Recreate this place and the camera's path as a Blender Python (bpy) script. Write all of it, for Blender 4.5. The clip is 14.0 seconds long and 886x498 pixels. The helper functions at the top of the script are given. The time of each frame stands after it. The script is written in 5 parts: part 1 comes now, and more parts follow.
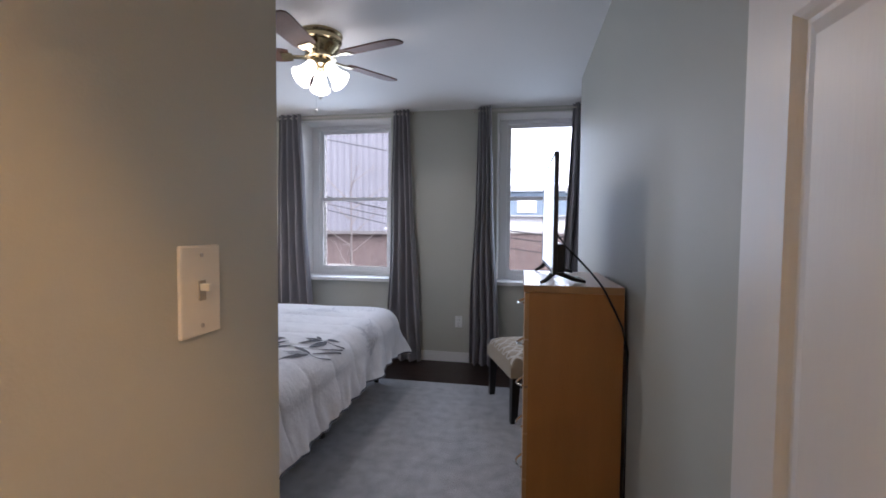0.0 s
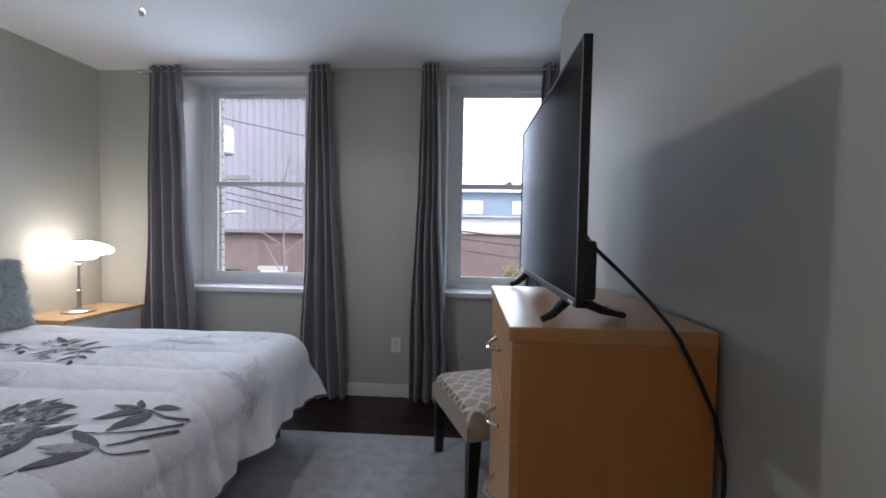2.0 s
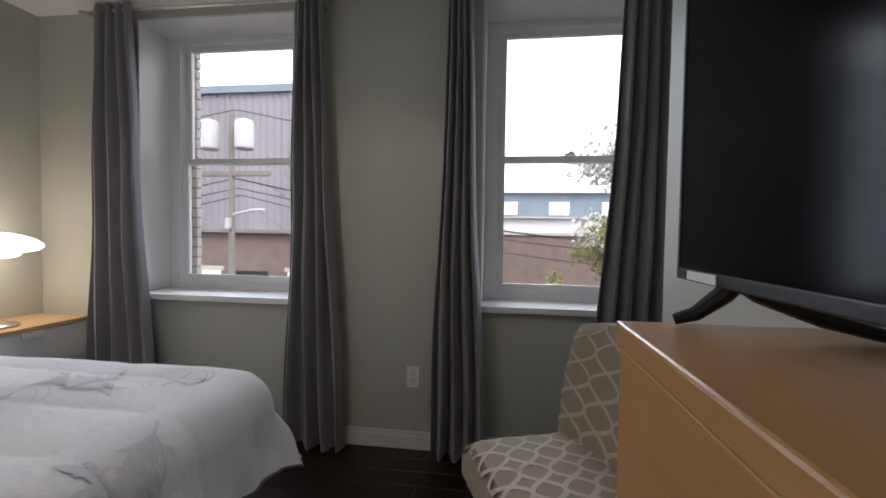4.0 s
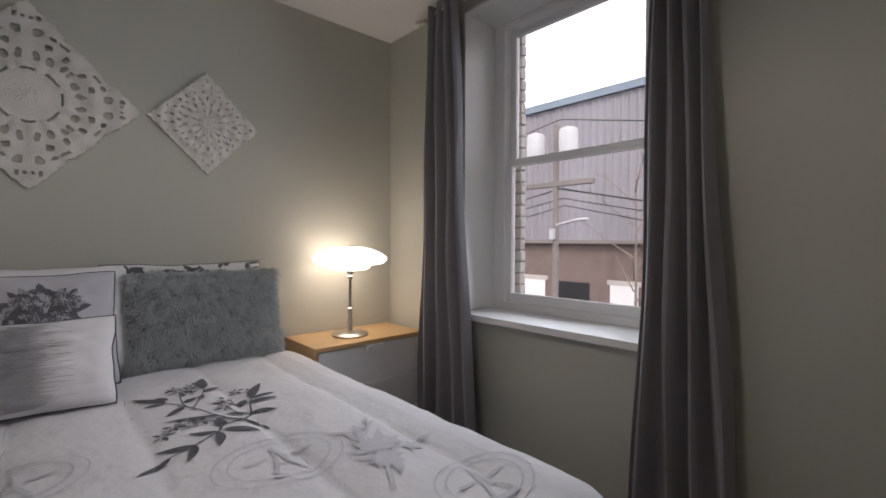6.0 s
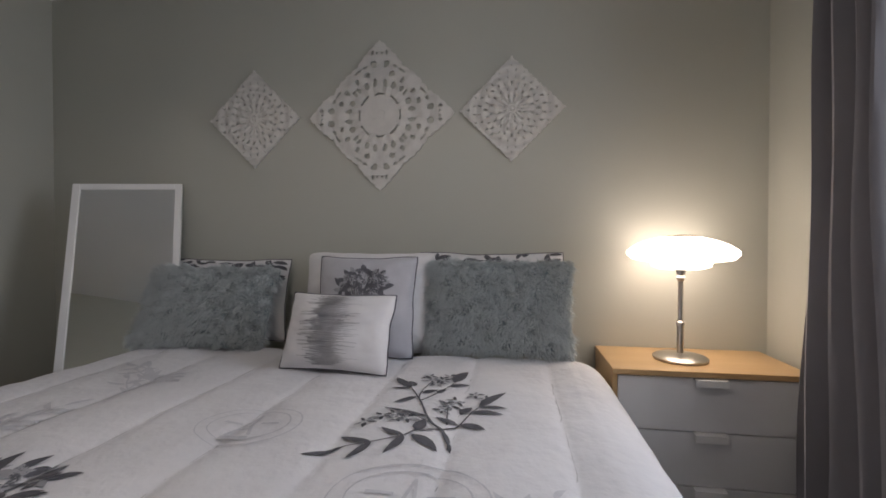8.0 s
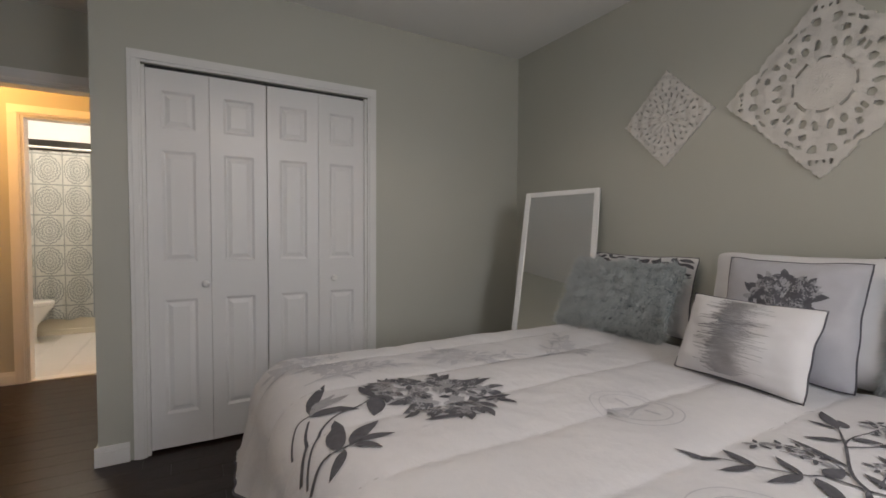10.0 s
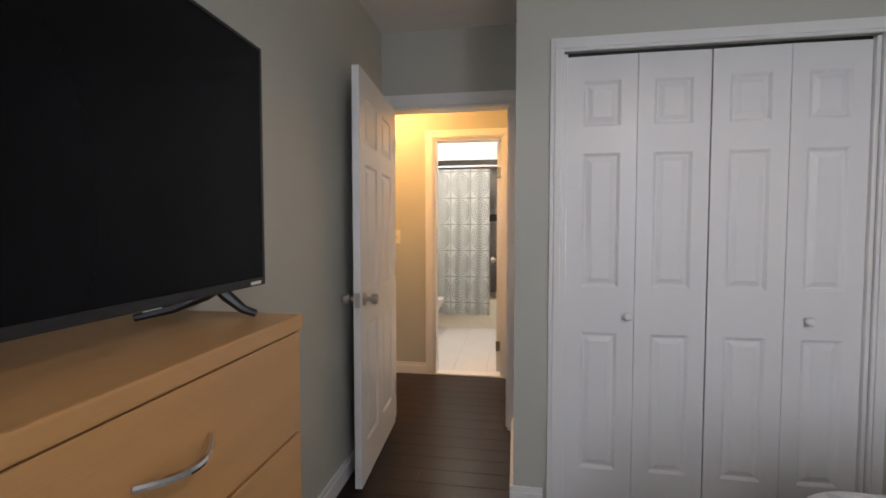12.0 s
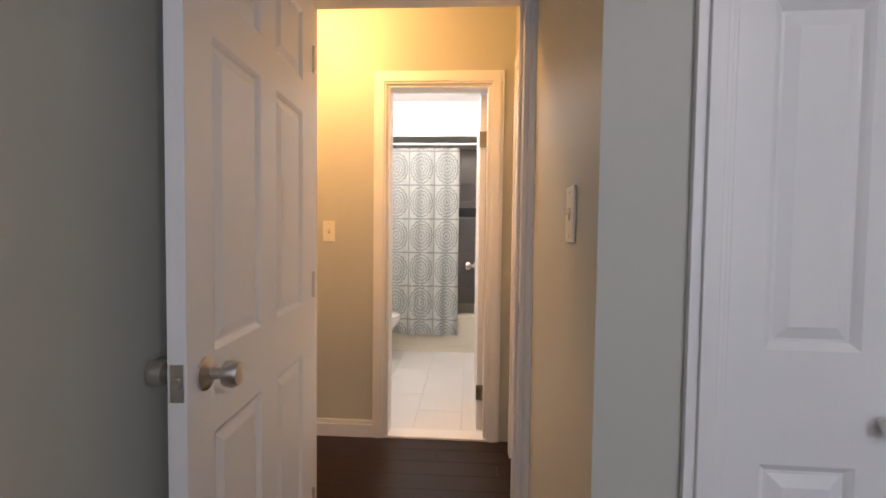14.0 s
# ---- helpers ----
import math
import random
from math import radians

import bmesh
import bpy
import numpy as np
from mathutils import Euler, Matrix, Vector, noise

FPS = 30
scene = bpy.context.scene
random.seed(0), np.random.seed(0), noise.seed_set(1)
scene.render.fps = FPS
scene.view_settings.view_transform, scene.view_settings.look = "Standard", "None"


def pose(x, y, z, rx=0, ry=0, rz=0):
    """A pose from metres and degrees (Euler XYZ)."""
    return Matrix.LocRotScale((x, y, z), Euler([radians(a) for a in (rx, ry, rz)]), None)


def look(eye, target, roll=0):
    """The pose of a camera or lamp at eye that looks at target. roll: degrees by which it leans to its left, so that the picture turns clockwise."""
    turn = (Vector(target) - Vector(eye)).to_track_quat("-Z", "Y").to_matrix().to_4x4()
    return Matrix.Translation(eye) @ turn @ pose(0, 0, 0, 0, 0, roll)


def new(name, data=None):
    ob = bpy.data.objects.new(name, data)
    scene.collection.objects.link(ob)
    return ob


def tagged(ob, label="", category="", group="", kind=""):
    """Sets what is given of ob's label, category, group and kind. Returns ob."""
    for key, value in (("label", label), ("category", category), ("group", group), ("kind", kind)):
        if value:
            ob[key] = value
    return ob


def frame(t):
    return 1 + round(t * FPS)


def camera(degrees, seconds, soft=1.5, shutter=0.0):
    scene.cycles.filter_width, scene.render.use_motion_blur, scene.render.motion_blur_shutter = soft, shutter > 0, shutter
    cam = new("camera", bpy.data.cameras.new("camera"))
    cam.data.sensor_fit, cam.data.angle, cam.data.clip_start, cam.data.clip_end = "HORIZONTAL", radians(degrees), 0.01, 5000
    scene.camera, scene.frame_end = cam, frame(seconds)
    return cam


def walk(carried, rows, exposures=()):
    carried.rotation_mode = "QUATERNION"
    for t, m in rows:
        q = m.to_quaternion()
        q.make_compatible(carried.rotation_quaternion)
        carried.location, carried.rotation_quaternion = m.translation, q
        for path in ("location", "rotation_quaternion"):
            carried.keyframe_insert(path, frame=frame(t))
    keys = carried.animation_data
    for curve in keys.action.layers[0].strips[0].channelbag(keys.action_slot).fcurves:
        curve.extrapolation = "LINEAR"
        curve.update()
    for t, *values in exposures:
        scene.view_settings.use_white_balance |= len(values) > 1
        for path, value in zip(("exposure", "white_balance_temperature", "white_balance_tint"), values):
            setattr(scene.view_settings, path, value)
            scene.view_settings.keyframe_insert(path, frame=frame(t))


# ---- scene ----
cam = camera(90.0, 14.0, soft=1.7)
PATH = [
    (0, (0.103, 0.975, 1.332), (-0.266, 2.938, 1.244), 0.5),
    (0.5, (0.073, 1.185, 1.316), (-0.279, 3.152, 1.226), 0.6),
    (1, (0.018, 1.425, 1.316), (-0.23, 3.408, 1.23), 0.8),
    (1.5, (0.01, 1.688, 1.304), (-0.16, 3.679, 1.222), 1.1),
    (2, (0.016, 1.981, 1.289), (-0.111, 3.976, 1.209), 1.0),
    (2.2, (0.011, 2.081, 1.283), (-0.105, 4.076, 1.202), 1.1),
    (4.5, (-0.122, 3.112, 1.205), (-0.572, 5.060, 1.147), 0.7),
    (5, (-0.321, 3.284, 1.224), (-1.141, 5.108, 1.169), 0.8),
    (5.5, (-0.362, 3.532, 1.169), (-1.604, 5.099, 1.139), 0.1),
    (6, (-0.531, 3.618, 1.215), (-2.008, 4.966, 1.177), 0.2),
    (6.5, (-0.646, 3.818, 1.142), (-2.384, 4.807, 1.13), -0.0),
    (7, (-0.786, 3.993, 1.116), (-2.693, 4.596, 1.124), 0.3),
    (7.2, (-0.841, 4.056, 1.115), (-2.794, 4.489, 1.125), 0.1),
    (8.2, (-0.8, 4.29, 1.17), (-2.736, 3.79, 1.125), 0.1),
    (9.3, (-0.856, 4.451, 1.234), (-2.318, 3.09, 1.128), 0.1),
    (9.5, (-0.839, 4.45, 1.239), (-2.17, 2.962, 1.126), -0.1),
    (9.8, (-0.771, 4.424, 1.205), (-1.905, 2.778, 1.118), 0.4),
    (10, (-0.743, 4.402, 1.19), (-1.726, 2.662, 1.109), 0.4),
    (10.5, (-0.639, 4.289, 1.201), (-1.235, 2.382, 1.115), 0.1),
    (11, (-0.489, 4.123, 1.228), (-0.702, 2.137, 1.134), 0.1),
    (11.5, (-0.38, 3.89, 1.26), (-0.321, 1.893, 1.169), 0.3),
    (12, (-0.321, 3.678, 1.269), (0.002, 1.706, 1.181), 0.0),
    (12.5, (-0.319, 3.395, 1.256), (0.127, 1.448, 1.162), 0.3),
    (12.8, (-0.274, 3.198, 1.252), (0.098, 1.235, 1.162), 0.3),
    (13, (-0.232, 3.074, 1.25), (0.097, 1.103, 1.168), 0.4),
    (13.5, (-0.146, 2.769, 1.241), (0.082, 0.784, 1.159), 0.6),
    (14, (-0.101, 2.436, 1.21), (0.016, 0.441, 1.132), 0.7),
]
EXPOSURES = [
    (0.0, 0.36, 5850, 20),
    (1.0, 0.36, 5750, 18),
    (2.2, 0.20, 5950, 17),
    (4.4, -0.18, 6700, 17),
    (6.0, -0.36, 6800, 20),
    (7.0, -0.31, 6700, 21),
    (9.5, -0.04, 7200, 18),
    (10.5, 0.15, 7400, 20),
    (11.5, 0.28, 6950, 20),
    (13.0, 0.57, 6400, 17),
    (13.5, 0.58, 6250, 17),
    (14.0, 0.45, 6500, 23),
]
walk(cam, [(t, look(eye, target, roll)) for t, eye, target, roll in PATH], EXPOSURES)

# ---- world and large lights ----
world = bpy.data.worlds.new("overcast_world")
scene.world = world
world.use_nodes = True
wn = world.node_tree.nodes
sky = wn.new("ShaderNodeTexSky")
sky.sky_type, sky.sun_disc = "NISHITA", False
sky.sun_elevation, sky.sun_rotation = radians(48), radians(150)
sky.air_density, sky.dust_density, sky.ozone_density = 1.0, 6.0, 0.6
wash = wn.new("ShaderNodeMix")
wash.data_type = "RGBA"
wash.inputs[0].default_value = 0.75
wash.inputs[7].default_value = (27.0, 27.4, 28.0, 1)
world.node_tree.links.new(sky.outputs[0], wash.inputs[6])
world.node_tree.links.new(wash.outputs[2], wn["Background"].inputs["Color"])
wn["Background"].inputs["Strength"].default_value = 0.15


def lamp(name, kind, at, energy, color, **settings):
    data = bpy.data.lights.new(name, kind)
    data.energy, data.color = energy, color
    if "size" in settings:
        data.shape, data.size, data.size_y = "RECTANGLE", settings["size"], settings["size_y"]
        data.spread = radians(settings["spread"])
    if "radius" in settings:
        data.shadow_soft_size = settings["radius"]
    ob = new(name, data)
    ob.matrix_world = at
    return ob


sun = bpy.data.lights.new("hazy_sun", "SUN")
sun.energy, sun.angle, sun.color = 2.6, radians(15), (1.0, 0.96, 0.9)
new("hazy_sun", sun).matrix_world = look((6, -4, 12), (0, 5, 0))

# daylight through the two windows
DAY = (0.72, 0.87, 1.0)
lamp("window_daylight", "AREA", look((-1.76, 5.44, 1.62), (-1.5, 3.5, 1.30)), 10.5, DAY, size=0.76, size_y=1.35, spread=150)
lamp("window_daylight", "AREA", look((0.30, 5.44, 1.62), (0.2, 3.5, 1.30)), 6, DAY, size=0.76, size_y=1.35, spread=150)
# bulbs of the ceiling fan and hall, and an unseen lamp added to brighten the bathroom
fan_bulb = lamp("fan_bulb", "SPOT", pose(-1.15, 3.56, 2.19), 13, (1.0, 0.94, 0.86), radius=0.035)
fan_bulb.data.spot_size, fan_bulb.data.spot_blend = radians(172), 0.25
lamp("hall_bulb", "POINT", pose(0.76, 0.45, 2.42), 35, (1.0, 0.52, 0.16), radius=0.05)
lamp("bath_added_lamp", "POINT", pose(0.55, -0.95, 2.3), 32, (1.0, 0.93, 0.82), radius=0.1)


# ---- materials ----
def mat(name, col, rough=0.6, var=0.1, scale=6.0, bump=0.08, bscale=90.0, metal=0.0, stretch=(1, 1, 1), coat=0.0, dark=None, sheen=0.0, local=False, island=0.0):
    m = bpy.data.materials.new(name)
    m.use_nodes = True
    n, lk = m.node_tree.nodes, m.node_tree.links
    b = n["Principled BSDF"]
    b.inputs["Roughness"].default_value, b.inputs["Metallic"].default_value = rough, metal
    b.inputs["Coat Weight"].default_value, b.inputs["Sheen Weight"].default_value = coat, sheen
    tc = n.new("ShaderNodeTexCoord")
    geo = n.new("ShaderNodeNewGeometry")
    mp = n.new("ShaderNodeMapping")
    mp.inputs["Scale"].default_value = stretch
    lk.new(tc.outputs["Object"] if local else geo.outputs["Position"], mp.inputs["Vector"])
    big, fine = n.new("ShaderNodeTexNoise"), n.new("ShaderNodeTexNoise")
    big.inputs["Scale"].default_value, fine.inputs["Scale"].default_value = scale, bscale
    big.inputs["Detail"].default_value, fine.inputs["Detail"].default_value = 4, 3
    for t in (big, fine):
        lk.new(mp.outputs[0], t.inputs["Vector"])
    mix = n.new("ShaderNodeMix")
    mix.data_type = "RGBA"
    d = dark or tuple(c * (1 - 2.2 * var) for c in col)
    mix.inputs[6].default_value, mix.inputs[7].default_value = (*d, 1), (*(min(1, c * (1 + 0.5 * var)) for c in col), 1)
    add = n.new("ShaderNodeMath")
    add.operation, add.inputs[1].default_value = "MULTIPLY_ADD", 0.75
    lk.new(big.outputs[0], add.inputs[0])
    fsc = n.new("ShaderNodeMath")
    fsc.operation, fsc.inputs[1].default_value = "MULTIPLY", 0.3
    lk.new(fine.outputs[0], fsc.inputs[0])
    lk.new(fsc.outputs[0], add.inputs[2])
    last = add.outputs[0]
    if island:
        oi = n.new("ShaderNodeObjectInfo")
        ad2 = n.new("ShaderNodeMath")
        ad2.operation, ad2.inputs[1].default_value = "MULTIPLY_ADD", island
        lk.new(oi.outputs["Random"], ad2.inputs[0])
        lk.new(last, ad2.inputs[2])
        sub = n.new("ShaderNodeMath")
        sub.operation, sub.inputs[1].default_value = "SUBTRACT", island / 2
        lk.new(ad2.outputs[0], sub.inputs[0])
        last = sub.outputs[0]
    lk.new(last, mix.inputs[0])
    lk.new(mix.outputs[2], b.inputs["Base Color"])
    if bump:
        bp = n.new("ShaderNodeBump")
        bp.inputs["Strength"].default_value, bp.inputs["Distance"].default_value = bump, 0.01
        lk.new(fine.outputs[0], bp.inputs["Height"])
        lk.new(bp.outputs[0], b.inputs["Normal"])
    return m


def glow(name, col, strength, rough=0.4):
    m = bpy.data.materials.new(name)
    m.use_nodes = True
    b = m.node_tree.nodes["Principled BSDF"]
    b.inputs["Base Color"].default_value = (*col, 1)
    b.inputs["Emission Color"].default_value = (*col, 1)
    b.inputs["Emission Strength"].default_value = strength
    b.inputs["Roughness"].default_value = rough
    return m


def glass_material(name, tint=(1, 1, 1)):
    m = bpy.data.materials.new(name)
    m.use_nodes = True
    n, lk = m.node_tree.nodes, m.node_tree.links
    tr, gl, fr, mx = n.new("ShaderNodeBsdfTransparent"), n.new("ShaderNodeBsdfGlossy"), n.new("ShaderNodeFresnel"), n.new("ShaderNodeMixShader")
    tr.inputs[0].default_value = (*tint, 1)
    gl.inputs["Roughness"].default_value = 0.02
    fr.inputs[0].default_value = 1.3
    lk.new(fr.outputs[0], mx.inputs[0])
    lk.new(tr.outputs[0], mx.inputs[1])
    lk.new(gl.outputs[0], mx.inputs[2])
    lk.new(mx.outputs[0], n["Material Output"].inputs["Surface"])
    return m


WALL = mat("greige_wall_paint", (0.50, 0.503, 0.447), 0.55, 0.035, 1.6, 0.05, 260)
CEIL = mat("white_ceiling_paint", (0.80, 0.80, 0.79), 0.8, 0.02, 2.0, 0.06, 200)
TRIM = mat("white_trim_paint", (0.80, 0.80, 0.79), 0.32, 0.03, 7.0, 0.04, 120)
DOORWHITE = mat("white_door_paint", (0.80, 0.80, 0.80), 0.36, 0.03, 5.0, 0.03, 180, stretch=(1, 1, 0.12))
VINYL = mat("white_window_vinyl", (0.82, 0.82, 0.82), 0.3, 0.02, 6.0, 0.0)
FLOOR = mat("espresso_wood", (0.024, 0.0105, 0.007), 0.33, 0.28, 3.0, 0.10, 70, stretch=(0.35, 5, 1), dark=(0.011, 0.006, 0.0045), island=0.15)
SUBFLOOR = mat("dark_floor_joint", (0.012, 0.008, 0.007), 0.6)
RUG = mat("grey_distressed_rug", (0.60, 0.60, 0.61), 0.95, 0.2, 13.0, 0.9, 190, dark=(0.15, 0.155, 0.17), sheen=0.3)
CURTAIN = mat("grey_curtain_cloth", (0.215, 0.203, 0.220), 0.8, 0.10, 6.0, 0.12, 500, sheen=0.35)
NICKEL = mat("brushed_nickel", (0.62, 0.59, 0.55), 0.28, 0.06, 12, 0.03, 300, metal=1.0)
BRASS = mat("antique_brass", (0.45, 0.37, 0.22), 0.25, 0.1, 10, 0.03, 200, metal=1.0)
CHROME = mat("chrome", (0.75, 0.75, 0.76), 0.12, 0.03, 10, 0.0, metal=1.0)
WALNUT = mat("fan_blade_walnut", (0.15, 0.065, 0.035), 0.65, 0.3, 8, 0.1, 60, stretch=(1, 1, 1), dark=(0.05, 0.022, 0.014))
OAK = mat("honey_beech_veneer", (0.56, 0.295, 0.110), 0.30, 0.14, 4, 0.05, 60, stretch=(5, 0.5, 5), dark=(0.40, 0.22, 0.09))
OAKSIDE = mat("honey_beech_side", (0.50, 0.215, 0.055), 0.34, 0.14, 4, 0.05, 60, stretch=(5, 5, 0.5), dark=(0.38, 0.150, 0.036))
OAKTOP = mat("oak_tabletop", (0.56, 0.38, 0.20), 0.4, 0.14, 4, 0.05, 60, stretch=(5, 0.5, 5), dark=(0.44, 0.27, 0.12))
WHITELAM = mat("white_laminate", (0.76, 0.76, 0.77), 0.35, 0.02, 5, 0.02)
SCREEN_SPEC = 0.1
BLACK = mat("black_plastic", (0.012, 0.012, 0.013), 0.35, 0.1, 30, 0.05)
SCREEN = mat("black_screen", (0.004, 0.004, 0.005), 0.14, 0.1, 3, 0.0)
LEGBLACK = mat("espresso_leg", (0.012, 0.010, 0.010), 0.35, 0.1, 20, 0.05)
PLATE = mat("ivory_plate", (0.80, 0.75, 0.64), 0.35, 0.02, 20, 0.0)
PLATEWHITE = mat("white_plate", (0.82, 0.82, 0.80), 0.35, 0.02, 20, 0.0)
COMFORTER = mat("white_comforter_cloth", (0.76, 0.75, 0.76), 0.85, 0.06, 3.0, 0.34, 34, dark=(0.60, 0.60, 0.63), sheen=0.2)
STITCH = mat("comforter_stitch", (0.50, 0.49, 0.50), 0.9, 0.05)
PRINT = mat("charcoal_leaf_print", (0.13, 0.13, 0.145), 0.85, 0.35, 60, 0.1, 420, dark=(0.05, 0.05, 0.06))
PRINTMID = mat("grey_petal_print", (0.40, 0.40, 0.42), 0.85, 0.25, 60, 0.1, 420, dark=(0.24, 0.24, 0.26))
PRINTPALE = mat("pale_grey_print", (0.62, 0.62, 0.655), 0.85, 0.12, 50, 0.1, 420)
PILLOWWHITE = mat("white_cotton", (0.76, 0.75, 0.76), 0.9, 0.04, 6, 0.2, 400, sheen=0.2)
PILLOWGREY = mat("pale_grey_cotton", (0.52, 0.52, 0.56), 0.9, 0.07, 25, 0.2, 400, sheen=0.2)
PIPING = mat("dark_piping", (0.09, 0.09, 0.11), 0.8, 0.1, 40, 0.1)
FUR = mat("blue_grey_fur", (0.36, 0.405, 0.415), 0.9, 0.25, 14, 0.2, 300, dark=(0.16, 0.22, 0.25), sheen=0.4)
FURTIP = mat("pale_fur_strands", (0.64, 0.68, 0.68), 0.8, 0.3, 16, 0.0, 300, dark=(0.38, 0.42, 0.43), sheen=0.5)
ARTWHITE = mat("whitewashed_carved_wood", (0.72, 0.70, 0.66), 0.75, 0.10, 18, 0.3, 160)
MATTRESS = mat("black_bed_base", (0.02, 0.02, 0.022), 0.9, 0.1)
UPHOLSTERY = mat("taupe_lattice_fabric", (0.37, 0.30, 0.215), 0.9, 0.08, 20, 0.2, 400, sheen=0.2)
LATTICE = mat("ivory_lattice_thread", (0.62, 0.57, 0.50), 0.9, 0.12, 20, 0.2, 400)
PAINTBRICK = mat("painted_white_brick", (0.62, 0.59, 0.56), 0.8, 0.12, 9, 0.4, 90, island=0.3)
MORTAR = mat("grey_mortar", (0.33, 0.31, 0.29), 0.95, 0.1)
BRICK = mat("red_brick", (0.185, 0.138, 0.124), 0.9, 0.4, 3.5, 0.4, 20, dark=(0.09, 0.065, 0.06))
CORRUGATED = mat("weathered_corrugated_metal", (0.27, 0.27, 0.30), 0.6, 0.25, 0.5, 0.1, 9, stretch=(1, 1, 0.12), dark=(0.14, 0.125, 0.135))
CONCRETE = mat("pale_concrete", (0.46, 0.43, 0.40), 0.9, 0.12, 1.0, 0.2, 20)
WHITEWALL = mat("white_stucco", (0.72, 0.72, 0.72), 0.85, 0.06, 0.6, 0.1, 12)
BLUEROOF = mat("blue_grey_siding", (0.22, 0.28, 0.34), 0.8, 0.2, 0.8, 0.1, 10)
ASPHALT = mat("asphalt", (0.055, 0.055, 0.056), 0.9, 0.25, 1.5, 0.4, 40)
BARK = mat("grey_brown_bark", (0.26, 0.22, 0.20), 0.9, 0.3, 14, 0.6, 60)
BLOSSOM = mat("white_blossom", (0.72, 0.72, 0.68), 0.8, 0.15, 6, 0.0)
LEAFGREEN = mat("spring_leaf", (0.30, 0.30, 0.09), 0.7, 0.3, 6, 0.0)
POLEWOOD = mat("weathered_pole", (0.22, 0.20, 0.19), 0.9, 0.2, 6, 0.3, 60)
GALV = mat("galvanised_steel", (0.45, 0.46, 0.48), 0.5, 0.1, 6, 0.0)
TILEGREY = mat("warm_grey_wall_tile", (0.47, 0.44, 0.40), 0.3, 0.12, 3, 0.03, 60, island=0.25)
TILEWHITE = mat("white_floor_tile", (0.72, 0.71, 0.69), 0.3, 0.05, 4, 0.03, 60, island=0.15)
GROUT = mat("tile_grout", (0.55, 0.53, 0.50), 0.9, 0.05)
# white tub enamel; the warm light on it is mixed into the base colour
WARMLIT = mat("warm_lit_tub_enamel", (0.80, 0.74, 0.60), 0.15, 0.03, 4, 0.0)
PORCELAIN = mat("white_porcelain", (0.82, 0.81, 0.78), 0.12, 0.02, 4, 0.0)
BATHWALL = mat("bathroom_white_paint", (0.74, 0.75, 0.74), 0.6, 0.03, 3, 0.05, 200)
MOSAIC = mat("dark_mosaic", (0.10, 0.10, 0.11), 0.3, 0.5, 60, 0.1, 60, dark=(0.03, 0.03, 0.03))
MIRROR = mat("mirror_silver", (0.86, 0.88, 0.87), 0.015, 0.0, 4, 0.0, metal=1.0)
FLOOR.node_tree.nodes["Principled BSDF"].inputs["Specular IOR Level"].default_value = 0.34
SCREEN.node_tree.nodes["Principled BSDF"].inputs["Specular IOR Level"].default_value = SCREEN_SPEC
PANE = glass_material("window_glass", (0.96, 0.97, 0.98))
SHADEGLOW = glow("lit_opal_glass", (1.0, 0.90, 0.76), 6.8)
FANGLOW = glow("lit_frosted_glass", (1.0, 0.93, 0.84), 6.5)


def medallion_cloth():
    """Cream shower cloth with printed ring medallions, repeated every 0.3 m."""
    m = mat("medallion_shower_cloth", (0.66, 0.68, 0.65), 0.85, 0.04, 20, 0.1, 300)
    n, lk = m.node_tree.nodes, m.node_tree.links
    geo, sep = n.new("ShaderNodeNewGeometry"), n.new("ShaderNodeSeparateXYZ")
    lk.new(geo.outputs["Position"], sep.inputs[0])

    def op(kind, a, b=None, c=None):
        q = n.new("ShaderNodeMath")
        q.operation = kind
        for i, v in enumerate((a, b, c)):
            if v is None:
                continue
            if isinstance(v, (int, float)):
                q.inputs[i].default_value = v
            else:
                lk.new(v, q.inputs[i])
        return q.outputs[0]

    px = op("SUBTRACT", op("FRACT", op("MULTIPLY", op("ADD", sep.outputs[0], 5.0), 4.0)), 0.5)
    pz = op("SUBTRACT", op("FRACT", op("MULTIPLY", op("ADD", sep.outputs[2], 5.0), 3.0)), 0.5)
    r = op("SQRT", op("ADD", op("MULTIPLY", px, px), op("MULTIPLY", pz, pz)))
    ang = op("ARCTAN2", pz, px)
    wob = op("MULTIPLY", op("SINE", op("MULTIPLY", ang, 16.0)), 0.018)
    rings = op("SINE", op("MULTIPLY", op("ADD", r, wob), 62.0))
    dots = op("MULTIPLY", op("SINE", op("MULTIPLY", ang, 24.0)), op("SINE", op("MULTIPLY", r, 40.0)))
    ink = op("ADD", op("GREATER_THAN", rings, 0.35), op("GREATER_THAN", dots, 0.55))
    ink = op("MULTIPLY", ink, op("LESS_THAN", r, 0.47))
    edge = op("GREATER_THAN", op("MAXIMUM", op("ABSOLUTE", px), op("ABSOLUTE", pz)), 0.478)
    ink = op("MINIMUM", op("ADD", ink, edge), 1.0)
    mix = n.new("ShaderNodeMix")
    mix.data_type = "RGBA"
    lk.new(op("MULTIPLY", ink, 0.75), mix.inputs[0])
    b = n["Principled BSDF"]
    lk.new(b.inputs["Base Color"].links[0].from_socket, mix.inputs[6])
    mix.inputs[7].default_value = (0.25, 0.30, 0.30, 1)
    lk.new(mix.outputs[2], b.inputs["Base Color"])
    tl, ms = n.new("ShaderNodeBsdfTranslucent"), n.new("ShaderNodeMixShader")
    lk.new(mix.outputs[2], tl.inputs["Color"])
    ms.inputs[0].default_value = 0.28
    lk.new(b.outputs[0], ms.inputs[1])
    lk.new(tl.outputs[0], ms.inputs[2])
    lk.new(ms.outputs[0], n["Material Output"].inputs["Surface"])
    return m


MEDALLION = medallion_cloth()


